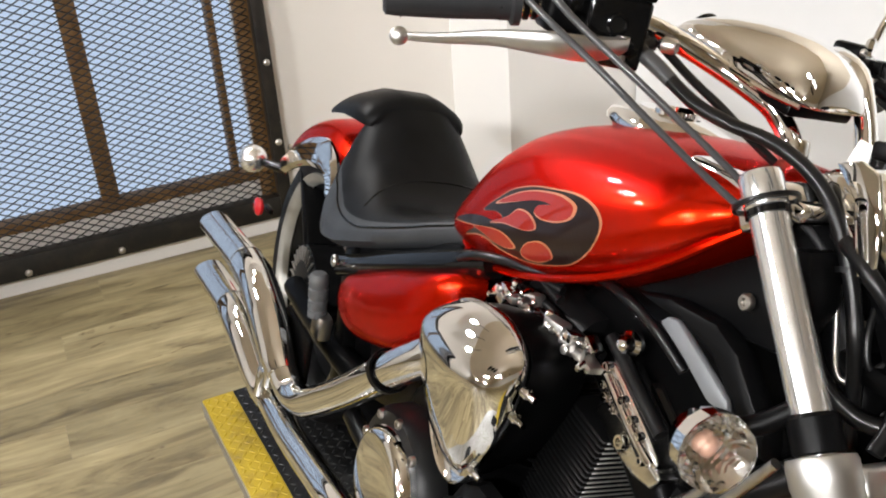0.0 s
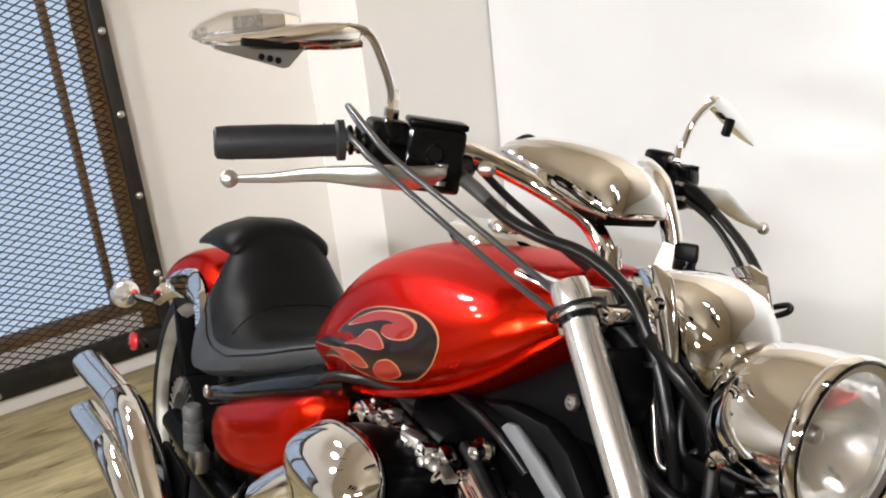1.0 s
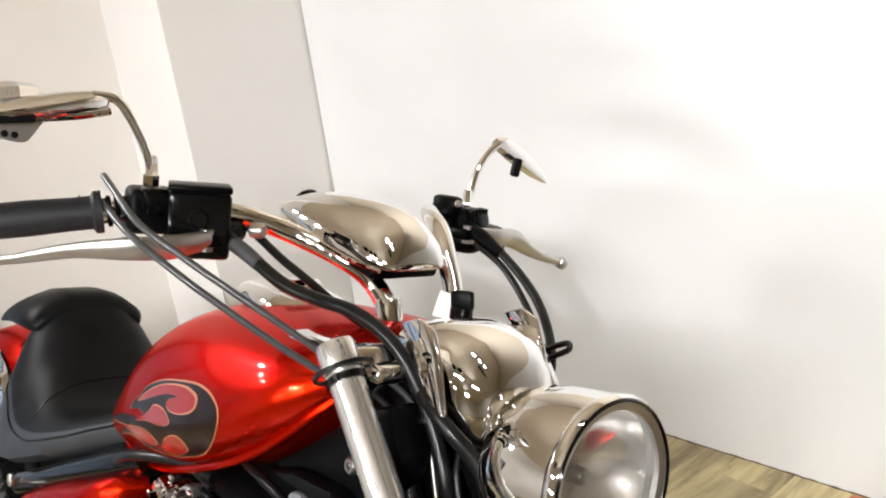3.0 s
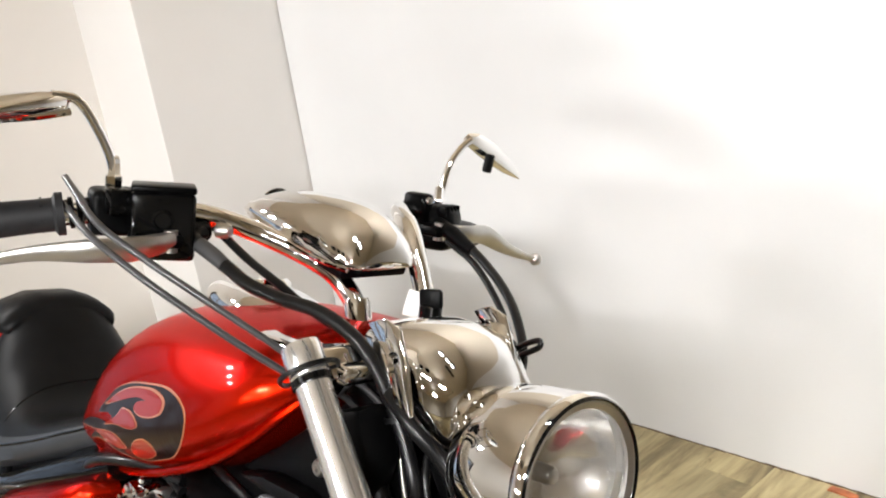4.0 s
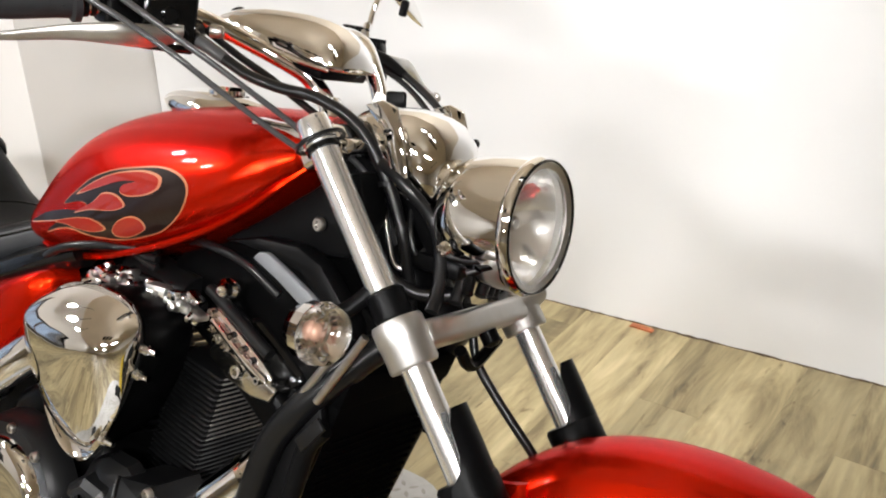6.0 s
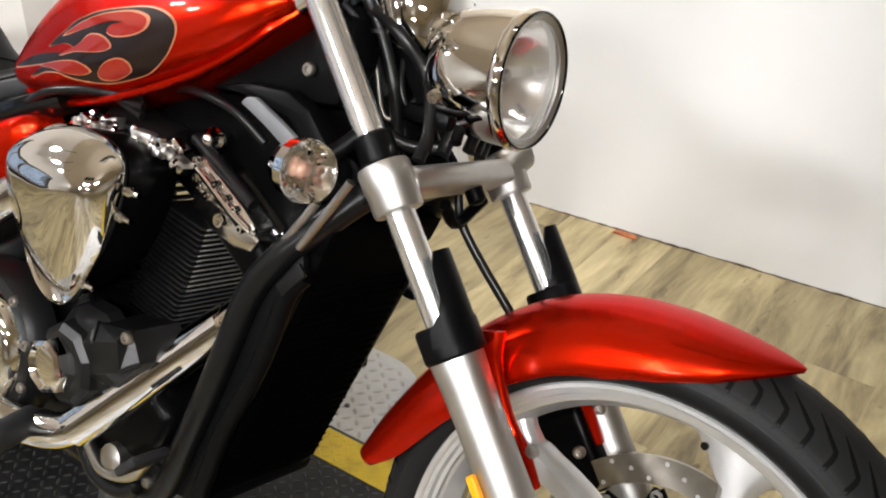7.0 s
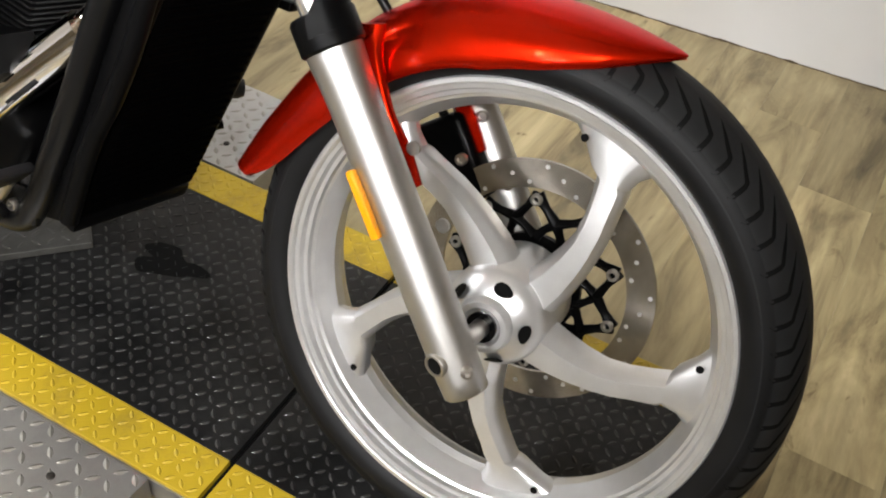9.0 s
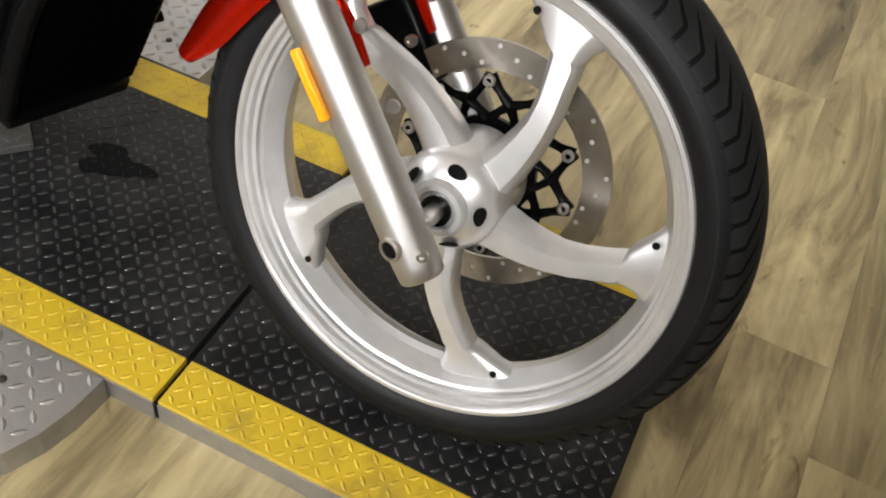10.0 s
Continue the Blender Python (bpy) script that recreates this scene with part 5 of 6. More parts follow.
sb, ss = bmesh.new(), bmesh.new()
rt, rs = [], []
US = [math.sin(q * math.pi / 2) for q in np.linspace(-1, 1, 25)]
for x in np.linspace(SX[0], SX[-1], 44):
    hw, zb = smooth_interp(SX, S_HW, x), smooth_interp(SX, S_ZB, x)
    rs.append([seat_top(x, u) for u in US] + [V(x, hw * 1.01, zb + 0.012), V(x, hw * 0.9, zb), V(x, -hw * 0.9, zb), V(x, -hw * 1.01, zb + 0.012)])
    ue = cushion_edge(x)
    rt.append([seat_top(x, u * ue, 0.0045 * (1 - abs(u) ** 14) - 0.002) for u in US] + [seat_top(x, ue, -0.02), seat_top(x, -ue, -0.02)])
rings_to(sb, rt)
rings_to(ss, rs)
part("cushion", sb, SEAT, seat, "black vinyl cushion", angle=60)
part("side_panel", ss, SEAT_SIDE, seat, "grey-black vinyl side band", angle=60)
part("seam_piping", tube([seat_top(-1.42 + 0.05 * u * u, u, 0.0022) for u in np.linspace(-0.84, 0.84, 14)], 0.0018, 6, 3), GLOSS, seat, "stitched cross seam")
for s in (-1, 1):
    part("edge_piping", tube([seat_top(x, s * (cushion_edge(x) + 0.004), 0.001) for x in np.linspace(-1.02, -1.585, 18)], 0.0022, 6, 3), GLOSS, seat, "stitched edge seam")
pb = bmesh.new()
rr = []
for x, hw, zt, th in ((-1.545, 0.098, 0.432, 0.030), (-1.565, 0.108, 0.448, 0.045), (-1.61, 0.112, 0.450, 0.046), (-1.67, 0.112, 0.440, 0.040), (-1.73, 0.108, 0.420, 0.034), (-1.775, 0.100, 0.396, 0.024), (-1.79, 0.085, 0.386, 0.010)):
    ring = []
    for k in range(22):
        a = 2 * math.pi * k / 22
        c, s = math.cos(a), math.sin(a)
        y = hw * math.copysign(abs(c) ** 0.6, c)
        ring.append(V(x, y, zt - th / 2 + th / 2 * math.copysign(abs(s) ** 0.6, s) - 0.75 * y * y / 0.25))
    rr.append(ring)
rings_to(pb, rr)
part("passenger_pad", pb, SEAT, seat, "black vinyl passenger pad", angle=60)
part("seat_pan", rbox((-1.28, 0, 0.235), (0.50, 0.24, 0.04), 0.01, rot_of((1, 0, 0.36))), PLASTIC, seat)

# -- rear fender and wheel --
RAX = V(-1.775, 0, -0.038)
rw = empty("rear_wheel", BO, bike, "wide rear wheel with a cast silver rim")
rp = [(-0.085, 0.246), (-0.102, 0.256), (-0.105, 0.280), (-0.095, 0.297), (-0.06, 0.309), (0, 0.313), (0.06, 0.309), (0.095, 0.297), (0.105, 0.280), (0.102, 0.256), (0.085, 0.246)]
part("rear_tyre", lathe(rp, RAX, (0, 1, 0), 72, cap=False, closed=True), RUBBER, rw, "wide black rear tyre")
part("rear_rim", lathe([(-0.088, 0.250), (-0.097, 0.256), (-0.1035, 0.252), (-0.099, 0.243), (-0.094, 0.236), (-0.080, 0.231), (-0.076, 0.238)], RAX, (0, 1, 0), 64, cap=False, closed=True), DULL_RIM, rw, "dull silver rim lip")
part("rear_barrel", lathe([(-0.079, 0.2375), (-0.07, 0.232), (-0.04, 0.218), (0.04, 0.218), (0.09, 0.258), (0.08, 0.262), (0.05, 0.23), (-0.05, 0.23)], RAX, (0, 1, 0), 64, cap=False, closed=True), CASE, rw, "dark inner barrel")
# added dark disc: its colour carries the shade in the wheel's middle
part("wheel_web", lathe([(-0.03, 0.02), (-0.03, 0.217), (-0.02, 0.217), (-0.02, 0.02)], RAX, (0, 1, 0), 48), CASE, rw, "dark shaded middle of the wheel")
for k in range(5):
    a = radians(72 * k + 20)
    d = V(math.cos(a), 0, math.sin(a))
    part("rear_spoke", tube([RAX + d * 0.04, RAX + d * 0.12 + V(0, -0.01, 0), RAX + d * 0.222], [0.024, 0.018, 0.022], 12, 6, flat=0.6), CASE, rw)
for k in range(26):
    a = 2 * math.pi * k / 26
    d = V(math.cos(a), 0, math.sin(a))
    part("hub_rib", rbox(RAX + d * 0.072 + V(0, -0.116, 0), (0.034, 0.004, 0.006), 0.0012, rot_of(d, (0, -1, 0.01))), STEEL, rw)
part("rear_hub", lathe([(-0.118, 0.02), (-0.118, 0.052), (-0.112, 0.092), (0.1, 0.092), (0.1, 0.02)], RAX, (0, 1, 0), 40), CASE, rw)
rf = bmesh.new()
rr = []
for i in range(33):
    f = i / 32
    ang = radians(60 + 88 * f)
    R = 0.376 + 0.012 * f
    hw = 0.128 * (0.86 + 0.14 * math.sin(f * math.pi))
    ring, o = [], []
    for q in np.linspace(-1, 1, 17):
        y = hw * math.copysign(abs(math.sin(q * math.pi / 2)) ** 0.8, q)
        o.append((y, R - 0.085 * (1 - math.cos(q * math.pi / 2)) ** 1.1 * (1 - 0.3 * f)))
    for y, r in o:
        ring.append(RAX + V(r * math.cos(ang), y, r * math.sin(ang)))
    for y, r in o[::-1]:
        ring.append(RAX + V((r - 0.004) * math.cos(ang), y * 0.97, (r - 0.004) * math.sin(ang)))
    rr.append(ring)
rings_to(rf, rr)
rfen = empty("rear_fender", BO, bike, "candy red rear fender with chrome struts")
part("rear_fender_shell", rf, RED, rfen, angle=60)
part("fender_liner", rbox((-1.90, 0, 0.12), (0.03, 0.21, 0.22), 0.01, rot_of((1, 0, 0.8))), PLASTIC, rfen, "black inner liner")
for s in (-1, 1):
    path = [V(-1.615, s * 0.140, 0.225), V(-1.622, s * 0.141, 0.255), V(-1.645, s * 0.141, 0.278), V(-1.70, s * 0.141, 0.288), V(-1.79, s * 0.140, 0.268), V(-1.89, s * 0.139, 0.228), V(-1.975, s * 0.137, 0.180)]
    st = bmesh.new()
    cp = catmull(path, 5)
    ww = np.interp(np.linspace(0, 6, len(cp)), range(7), [0.022, 0.028, 0.036, 0.036, 0.030, 0.026, 0.018])
    rr = []
    for i, p in enumerate(cp):
        d = (cp[min(i + 1, len(cp) - 1)] - cp[max(i - 1, 0)]).normalized()
        n = V(d.z, 0, -d.x)
        w = ww[i]
        rr.append([p + n * w, p + n * w * 0.6 + V(0, s * 0.010, 0), p - n * w * 0.6 + V(0, s * 0.010, 0), p - n * w, p - n * w - V(0, s * 0.006, 0), p + n * w - V(0, s * 0.006, 0)])
    rings_to(st, rr)
    part("fender_strut", st, CHROME, rfen, "curved chrome fender strut", angle=35)
    part("strut_bolt", bolt(V(-1.90, s * 0.150, 0.245), (0, s, 0), 0.008, 0.006), CHROME, rfen)
    rs_ = empty("turn_signal", BO, bike, "round chrome rear turn signal with a clear lens")
    c = V(-2.06, s * 0.190, 0.165)
    part("stalk", tube([V(-1.985, s * 0.13, 0.165), c], 0.010, 12), GLOSS, rs_)
    part("signal_shell", lathe([(-0.034, 0.0), (-0.032, 0.012), (-0.022, 0.026), (-0.008, 0.033), (0.004, 0.034), (-0.004, 0.030), (-0.010, 0.0)], c, (-0.95, 0, -0.1), 28, cap=False), BOWL, rs_)
    part("signal_glass", lathe([(0.002, 0.034), (-0.008, 0.034), (-0.022, 0.026), (-0.033, 0.012), (-0.035, 0)], c, (0.95, 0, 0.1), 28, cap=False), SIGNAL, rs_, "clear lens").visible_shadow = False
    part("rear_reflector", lathe([(0, 0.022), (0.006, 0.022), (0.009, 0.018), (0.0095, 0)], V(-2.03, s * 0.165, 0.055), (0.2, s, 0), 24), REDLENS, rs_, "red side reflector")
    part("reflector_stay", rbox(V(-2.0, s * 0.15, 0.06), (0.05, 0.012, 0.012), 0.003), BLACK, rs_)

# -- frame and side covers --
fr = empty("frame", BO, bike, "black painted steel frame")
part("seat_rail", tube([(-0.94, -0.135, 0.365), (-1.05, -0.15, 0.318), (-1.25, -0.158, 0.232), (-1.44, -0.155, 0.150)], 0.022, 16), GLOSS, fr, "black gloss frame rail below the seat")
part("seat_rail", tube([(-0.94, 0.135, 0.365), (-1.05, 0.15, 0.318), (-1.25, 0.158, 0.232), (-1.44, 0.155, 0.150)], 0.022, 16), GLOSS, fr)
part("rail_bolt", bolt((-1.425, -0.178, 0.165), (0, -1, 0), 0.012, 0.008), STEEL, fr)
for s in (-1, 1):
    dt = bmesh.new()
    tube([(-0.395, s * 0.075, 0.400), (-0.445, s * 0.105, 0.338), (-0.492, s * 0.124, 0.280), (-0.527, s * 0.128, 0.226), (-0.548, s * 0.129, 0.160), (-0.572, s * 0.129, 0.072), (-0.602, s * 0.128, -0.022), (-0.634, s * 0.126, -0.115), (-0.668, s * 0.123, -0.150), (-0.75, s * 0.12, -0.158), (-1.0, s * 0.12, -0.155), (-1.35, s * 0.12, -0.12)], 0.0185, 16, 8, dt)
    part("down_tube", dt, CABLE, fr, "black frame down tube")
    part("tube_cover", rbox((-0.438, s * 0.098, 0.352), (0.135, 0.030, 0.030), 0.006, rot_of((0.62, -s * 0.22, 0.75))), PLASTIC, fr)
    part("neck_cover", prism([(-0.66, 0.452), (-0.60, 0.470), (-0.53, 0.476), (-0.49, 0.462), (-0.43, 0.41), (-0.42, 0.385), (-0.455, 0.392), (-0.52, 0.442), (-0.575, 0.452)], s * 0.095, s * 0.125, 0.008), PLASTIC, fr, "black plastic neck cover")
    part("neck_plate", prism([(-0.600, 0.444), (-0.590, 0.454), (-0.574, 0.457), (-0.530, 0.440), (-0.478, 0.418), (-0.470, 0.405), (-0.502, 0.404), (-0.555, 0.428)], s * 0.120, s * 0.131, 0.004), GREYPL, fr, "flat grey panel under the neck cover")
    part("front_cover", prism([(-0.70, 0.44), (-0.62, 0.49), (-0.52, 0.56), (-0.47, 0.58), (-0.45, 0.53), (-0.47, 0.47), (-0.55, 0.46)], s * 0.055, s * 0.10, 0.01), PLASTIC, fr, "black cover below the tank front")
    part("cover_bolt", bolt((-0.516, s * 0.104, 0.505), (0, s, 0), 0.009, 0.007), STEEL, fr)
part("guard_tube", tube([(-0.449, -0.126, 0.268), (-0.469, -0.129, 0.236), (-0.484, -0.130, 0.166), (-0.507, -0.130, 0.092), (-0.537, -0.130, 0.018), (-0.568, -0.128, -0.106)], 0.0125, 14, 6), PLASTIC, fr, "black guard tube beside the radiator")
part("frame_box", prism([(-0.84, 0.37), (-0.80, 0.41), (-0.66, 0.45), (-0.50, 0.52), (-0.44, 0.46), (-0.43, 0.36), (-0.50, 0.24), (-0.60, 0.24), (-0.72, 0.26), (-0.82, 0.30)], -0.060, 0.060, 0.01), BLACK, fr, "black frame box under the tank")
# highlight stripes of the tube cover, drawn as two added steel rods
for z0, z1, x0, x1 in ((0.302, 0.362, -0.486, -0.447), (0.300, 0.400, -0.462, -0.402)):
    part("highlight_rod", tube([(x0, -0.130, z0), ((x0 + x1) / 2 + 0.001, -0.131, (z0 + z1) / 2), (x1, -0.130, z1)], 0.0055, 10, 3), STEEL, fr, "thin steel rod standing in for a highlight stripe")
part("backbone", tube([(-0.45, 0, 0.55), (-0.7, 0, 0.45), (-1.0, 0, 0.36), (-1.2, 0, 0.25)], 0.035, 16), BLACK, fr)
part("rear_upright", rbox((-1.44, -0.13, 0.06), (0.055, 0.03, 0.30), 0.008, rot_of((0.98, 0, 0.15))), BLACK, fr, "black rear frame plate")
part("rear_upright", rbox((-1.44, 0.13, 0.06), (0.055, 0.03, 0.30), 0.008, rot_of((0.98, 0, 0.15))), BLACK, fr)
part("swing_arm", tube([(-1.30, -0.135, -0.02), (-1.5, -0.14, -0.03), (-1.76, -0.135, -0.035)], 0.026, 14), BLACK, fr)
part("swing_arm", tube([(-1.30, 0.135, -0.02), (-1.5, 0.14, -0.03), (-1.76, 0.135, -0.035)], 0.026, 14), BLACK, fr)
part("under_fender", rbox((-1.45, 0, 0.10), (0.12, 0.24, 0.28), 0.02), PLASTIC, fr, "black inner fender")
part("battery_box", rbox((-1.17, 0, 0.13), (0.36, 0.26, 0.28), 0.03, rot_of((1, 0, 0.3))), PLASTIC, fr, "black battery box")
peg = bmesh.new()
lathe([(0, 0.013), (0.004, 0.019), (0.016, 0.019), (0.018, 0.0165), (0.022, 0.019), (0.038, 0.019), (0.040, 0.0165), (0.044, 0.019), (0.062, 0.019), (0.064, 0.0165), (0.068, 0.019), (0.086, 0.019), (0.092, 0.014)], (-1.455, -0.185, 0.035), (0.0, -0.12, 1), 20, peg)
part("passenger_peg", peg, PEG, fr, "folded grey rubber passenger footpeg")
part("peg_bracket", rbox((-1.45, -0.175, 0.02), (0.05, 0.03, 0.05), 0.008), STEEL, fr)
# side cover
sc = bmesh.new()
rr = []
OUT = [(-0.965, 0.335), (-1.06, 0.300), (-1.18, 0.252), (-1.30, 0.195), (-1.355, 0.165), (-1.378, 0.128), (-1.36, 0.095), (-1.30, 0.083), (-1.20, 0.108), (-1.08, 0.155), (-0.985, 0.225), (-0.955, 0.285)]
ol = catmull([V(x, 0, z) for x, z in OUT], 5, True)
cxy = V(-1.16, 0, 0.205)
for y, k in ((-0.13, 1.0), (-0.165, 1.0), (-0.183, 0.95), (-0.195, 0.84), (-0.204, 0.62), (-0.208, 0.3)):
    rr.append([V(cxy.x + (p.x - cxy.x) * k, y, cxy.z + (p.z - cxy.z) * k) for p in ol])
rings_to(sc, rr)
cover = part("side_cover", sc, RED, fr, "rounded candy red side cover", angle=60)
part("cover_screw", bolt((-1.345, -0.178, 0.135), (0, -1, 0), 0.008, 0.006), CHROME, cover)

# -- engine --
eng = empty("engine", BO, bike, "black v-twin engine with chrome covers")
part("crankcase", prism([(-1.10, -0.05), (-1.08, 0.10), (-0.98, 0.17), (-0.85, 0.14), (-0.82, 0.03), (-0.66, 0.02), (-0.62, 0.00), (-0.64, -0.06), (-0.72, -0.12), (-0.95, -0.14), (-1.06, -0.12)], -0.15, 0.15, 0.02, segs=3), BLACK, eng, "black crankcase")


def cylinder(base, top, head, half, nfin, fin_tilt=None):
    base, top, head = V(*base), V(*top), V(*head)
    d = (top - base).normalized()
    n = V(d.z, 0, -d.x)
    L = (top - base).length
    part("barrel", lathe([(0, 0.042), (L, 0.042)], base, d, 32), BLACK, eng)
    nf, df = n, d
    if fin_tilt is not None:
        nf = V(math.cos(radians(fin_tilt)), 0, math.sin(radians(fin_tilt)))
        df = V(-nf.z, 0, nf.x)
    thick = 0.38 * L / nfin
    for k in range(nfin):
        t = 0.004 + (L - 0.008) * k / (nfin - 1)
        w = half + 0.003 * math.sin(k / (nfin - 1) * math.pi)
        c = base + d * t
        # fins and their front edges take darker materials towards the bottom
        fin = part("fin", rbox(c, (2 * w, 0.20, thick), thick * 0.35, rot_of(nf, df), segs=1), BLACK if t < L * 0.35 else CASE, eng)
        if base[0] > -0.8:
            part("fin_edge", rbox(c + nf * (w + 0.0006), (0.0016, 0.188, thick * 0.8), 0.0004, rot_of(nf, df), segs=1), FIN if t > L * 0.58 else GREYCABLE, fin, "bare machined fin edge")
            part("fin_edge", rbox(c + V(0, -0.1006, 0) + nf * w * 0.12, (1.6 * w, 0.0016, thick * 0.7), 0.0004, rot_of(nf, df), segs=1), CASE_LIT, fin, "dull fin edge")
    dh = V(0.52, 0, 0.854) if base[0] > -0.8 else d
    nh = V(dh.z, 0, -dh.x)
    part("cylinder_head", rbox(head, (0.17, 0.19, 0.06), 0.015, rot_of(nh, dh), segs=3), BLACK, eng)
    part("rocker_cover", rbox(head + dh * 0.042, (0.150, 0.16, 0.040), 0.016, rot_of(nh, dh), segs=3, taper=(0.8, 0.8)), GLOSS, eng)


cylinder((-0.778, 0, 0.002), (-0.708, 0, 0.262), (-0.625, 0, 0.268), 0.045, 32, -8)
cylinder((-0.86, 0, 0.10), (-0.93, 0, 0.28), (-0.941, 0, 0.308), 0.088, 15)
# chrome head trim of the front cylinder
TRIM = [(-0.698, 0.344), (-0.681, 0.352), (-0.639, 0.331), (-0.593, 0.307), (-0.568, 0.292), (-0.563, 0.281), (-0.579, 0.276), (-0.613, 0.289), (-0.653, 0.299), (-0.686, 0.315)]
part("head_trim", prism(TRIM, -0.106, -0.06, 0.006, segs=3), TRIMCHROME, eng, "polished chrome cylinder head trim", angle=30)
part("trim_rib", tube([(-0.683, -0.108, 0.334), (-0.640, -0.110, 0.314), (-0.600, -0.110, 0.296), (-0.572, -0.108, 0.284)], 0.0055, 10, 4), CHROME, eng)
part("trim_slot", rbox((-0.604, -0.109, 0.290), (0.045, 0.006, 0.005), 0.002, rot_of((0.85, 0, -0.46))), DARKHOLE, eng)
part("head_plate", prism([(-0.692, 0.293), (-0.676, 0.304), (-0.618, 0.292), (-0.562, 0.276), (-0.557, 0.271), (-0.571, 0.252), (-0.603, 0.249), (-0.649, 0.258), (-0.693, 0.278)], -0.102, -0.06, 0.005, segs=3), TRIMCHROME, eng, "bright plain plate below the head trim")
part("head_rod", tube([(-0.712, -0.092, 0.368), (-0.652, -0.095, 0.345), (-0.583, -0.095, 0.314)], 0.009, 12), CASE_LIT, eng, "dark grey rod above the head trim")
for x, z in ((-0.693, 0.336), (-0.684, 0.345), (-0.682, 0.322), (-0.672, 0.311), (-0.655, 0.305), (-0.642, 0.324), (-0.618, 0.312), (-0.600, 0.302), (-0.585, 0.281)):
    part("head_bolt", bolt((x, -0.105, z), (0, -1, 0), 0.0062, 0.009), CHROME, eng)
part("head_bolt", bolt((-0.625, -0.102, 0.280), (0, -1, 0), 0.0105, 0.012), CHROME, eng)
part("dome_nut", lathe([(0, 0.016), (0.008, 0.016), (0.012, 0.011), (0.022, 0.010), (0.027, 0.005), (0.028, 0)], (-0.684, -0.082, 0.374), (0.3, -0.95, 0.1), 18), CHROME, eng, "chrome dome nut")
part("dome_nut", lathe([(0, 0.013), (0.008, 0.013), (0.012, 0.010), (0.020, 0.009), (0.024, 0.004)], (-0.722, -0.095, 0.325), (0.3, -0.95, 0.1), 18), CHROME, eng)
part("head_bolt", bolt((-0.660, -0.112, 0.078), (0, -1, 0), 0.009, 0.008), STEEL, eng)
# throttle body fittings between the cylinders
random.seed(4)
FITX = [-0.937, -0.908, -0.873, -0.839, -0.811, -0.772, -0.735, -0.711, -0.691]
FITZ = [0.331, 0.343, 0.352, 0.350, 0.341, 0.348, 0.356, 0.352, 0.340]
for k in range(40):
    f = (k + 0.5) / 40
    x = -0.935 + 0.240 * f
    p = V(x, -0.112 - 0.020 * random.random(), float(np.interp(x, FITX, FITZ)) + random.uniform(-0.013, 0.010))
    dr = V(random.uniform(-0.6, 0.8), -1, random.uniform(-0.4, 0.9))
    if k % 3 == 0:
        bm = rbox(p, (random.uniform(0.016, 0.034), 0.020, random.uniform(0.009, 0.018)), 0.003, rot_of(V(1, random.uniform(-0.3, 0.3), random.uniform(-0.7, 0.3))))
    else:
        r = random.uniform(0.005, 0.0085)
        bm = lathe([(0, r), (0.006, r * 1.2), (0.010, r * 0.8), (0.018, r * 0.8), (0.020, r * 0.4)], p, dr, 10)
    part("fuel_fitting", bm, (TRIMCHROME, CHROME, SATIN, TRIMCHROME, STEEL)[k % 5], eng)
part("throttle_body", lathe([(-0.07, 0.035), (0.07, 0.038)], (-0.84, -0.06, 0.335), (1, 0, -0.1), 24), CASE, eng)
part("fuel_rail", tube([(-0.94, -0.100, 0.340), (-0.86, -0.104, 0.350), (-0.78, -0.104, 0.346), (-0.71, -0.100, 0.345)], 0.006, 10), CASE, eng, "dark metal fuel rail")
for off in (0.0, 0.014, 0.027):
    part("engine_hose", tube([(-1.02, -0.155 + off, 0.335 + off * 0.3), (-0.95, -0.165 + off, 0.372), (-0.88, -0.15 + off, 0.392), (-0.80, -0.115, 0.402 - off)], 0.0065, 10), CABLE, eng, "black hose")
part("plug_lead", tube([(-0.78, -0.09, 0.42), (-0.70, -0.115, 0.435), (-0.62, -0.12, 0.43), (-0.57, -0.105, 0.40)], 0.006, 10), CABLE, eng)
# air cleaner
ac = empty("air_cleaner", BO, bike, "polished chrome teardrop air cleaner cover")
AO = [(-0.862, 0.348), (-0.909, 0.320), (-0.928, 0.275), (-0.926, 0.212), (-0.904, 0.150), (-0.862, 0.110), (-0.815, 0.104), (-0.781, 0.131), (-0.747, 0.188), (-0.7195, 0.253), (-0.708, 0.309), (-0.716, 0.341), (-0.750, 0.358), (-0.808, 0.360)]
ol = catmull([V(x, 0, z) for x, z in AO], 6, True)
cxy = V(-0.822, 0, 0.262)


def cover_pt(p, y, k):
    """A point of the cover: bowed out from its rim, with a level ridge that leans back above and below."""
    x, z = cxy.x + (p.x - cxy.x) * k, cxy.z + (p.z - cxy.z) * k
    w = min(1, max(0, (-0.205 - y) / 0.02))
    off = z - 0.296
    lean = 0.62 * (math.sqrt(off * off + 0.0001) - 0.01) if off > 0 else 0.24 * (math.sqrt(off * off + 0.0001) - 0.01)
    return V(x, y + w * lean, z)


b = bmesh.new()
RIMS = [(-0.196, 0.97), (-0.205, 1.0), (-0.216, 0.995), (-0.226, 0.975), (-0.235, 0.94), (-0.2425, 0.88), (-0.248, 0.80), (-0.252, 0.70), (-0.255, 0.58), (-0.2572, 0.45), (-0.2585, 0.30), (-0.259, 0.15), (-0.2592, 0.04)]
rings_to(b, [[cover_pt(p, y, k) for p in ol] for y, k in RIMS])
part("cleaner_cover", b, CHROME, ac, angle=70)
b = bmesh.new()
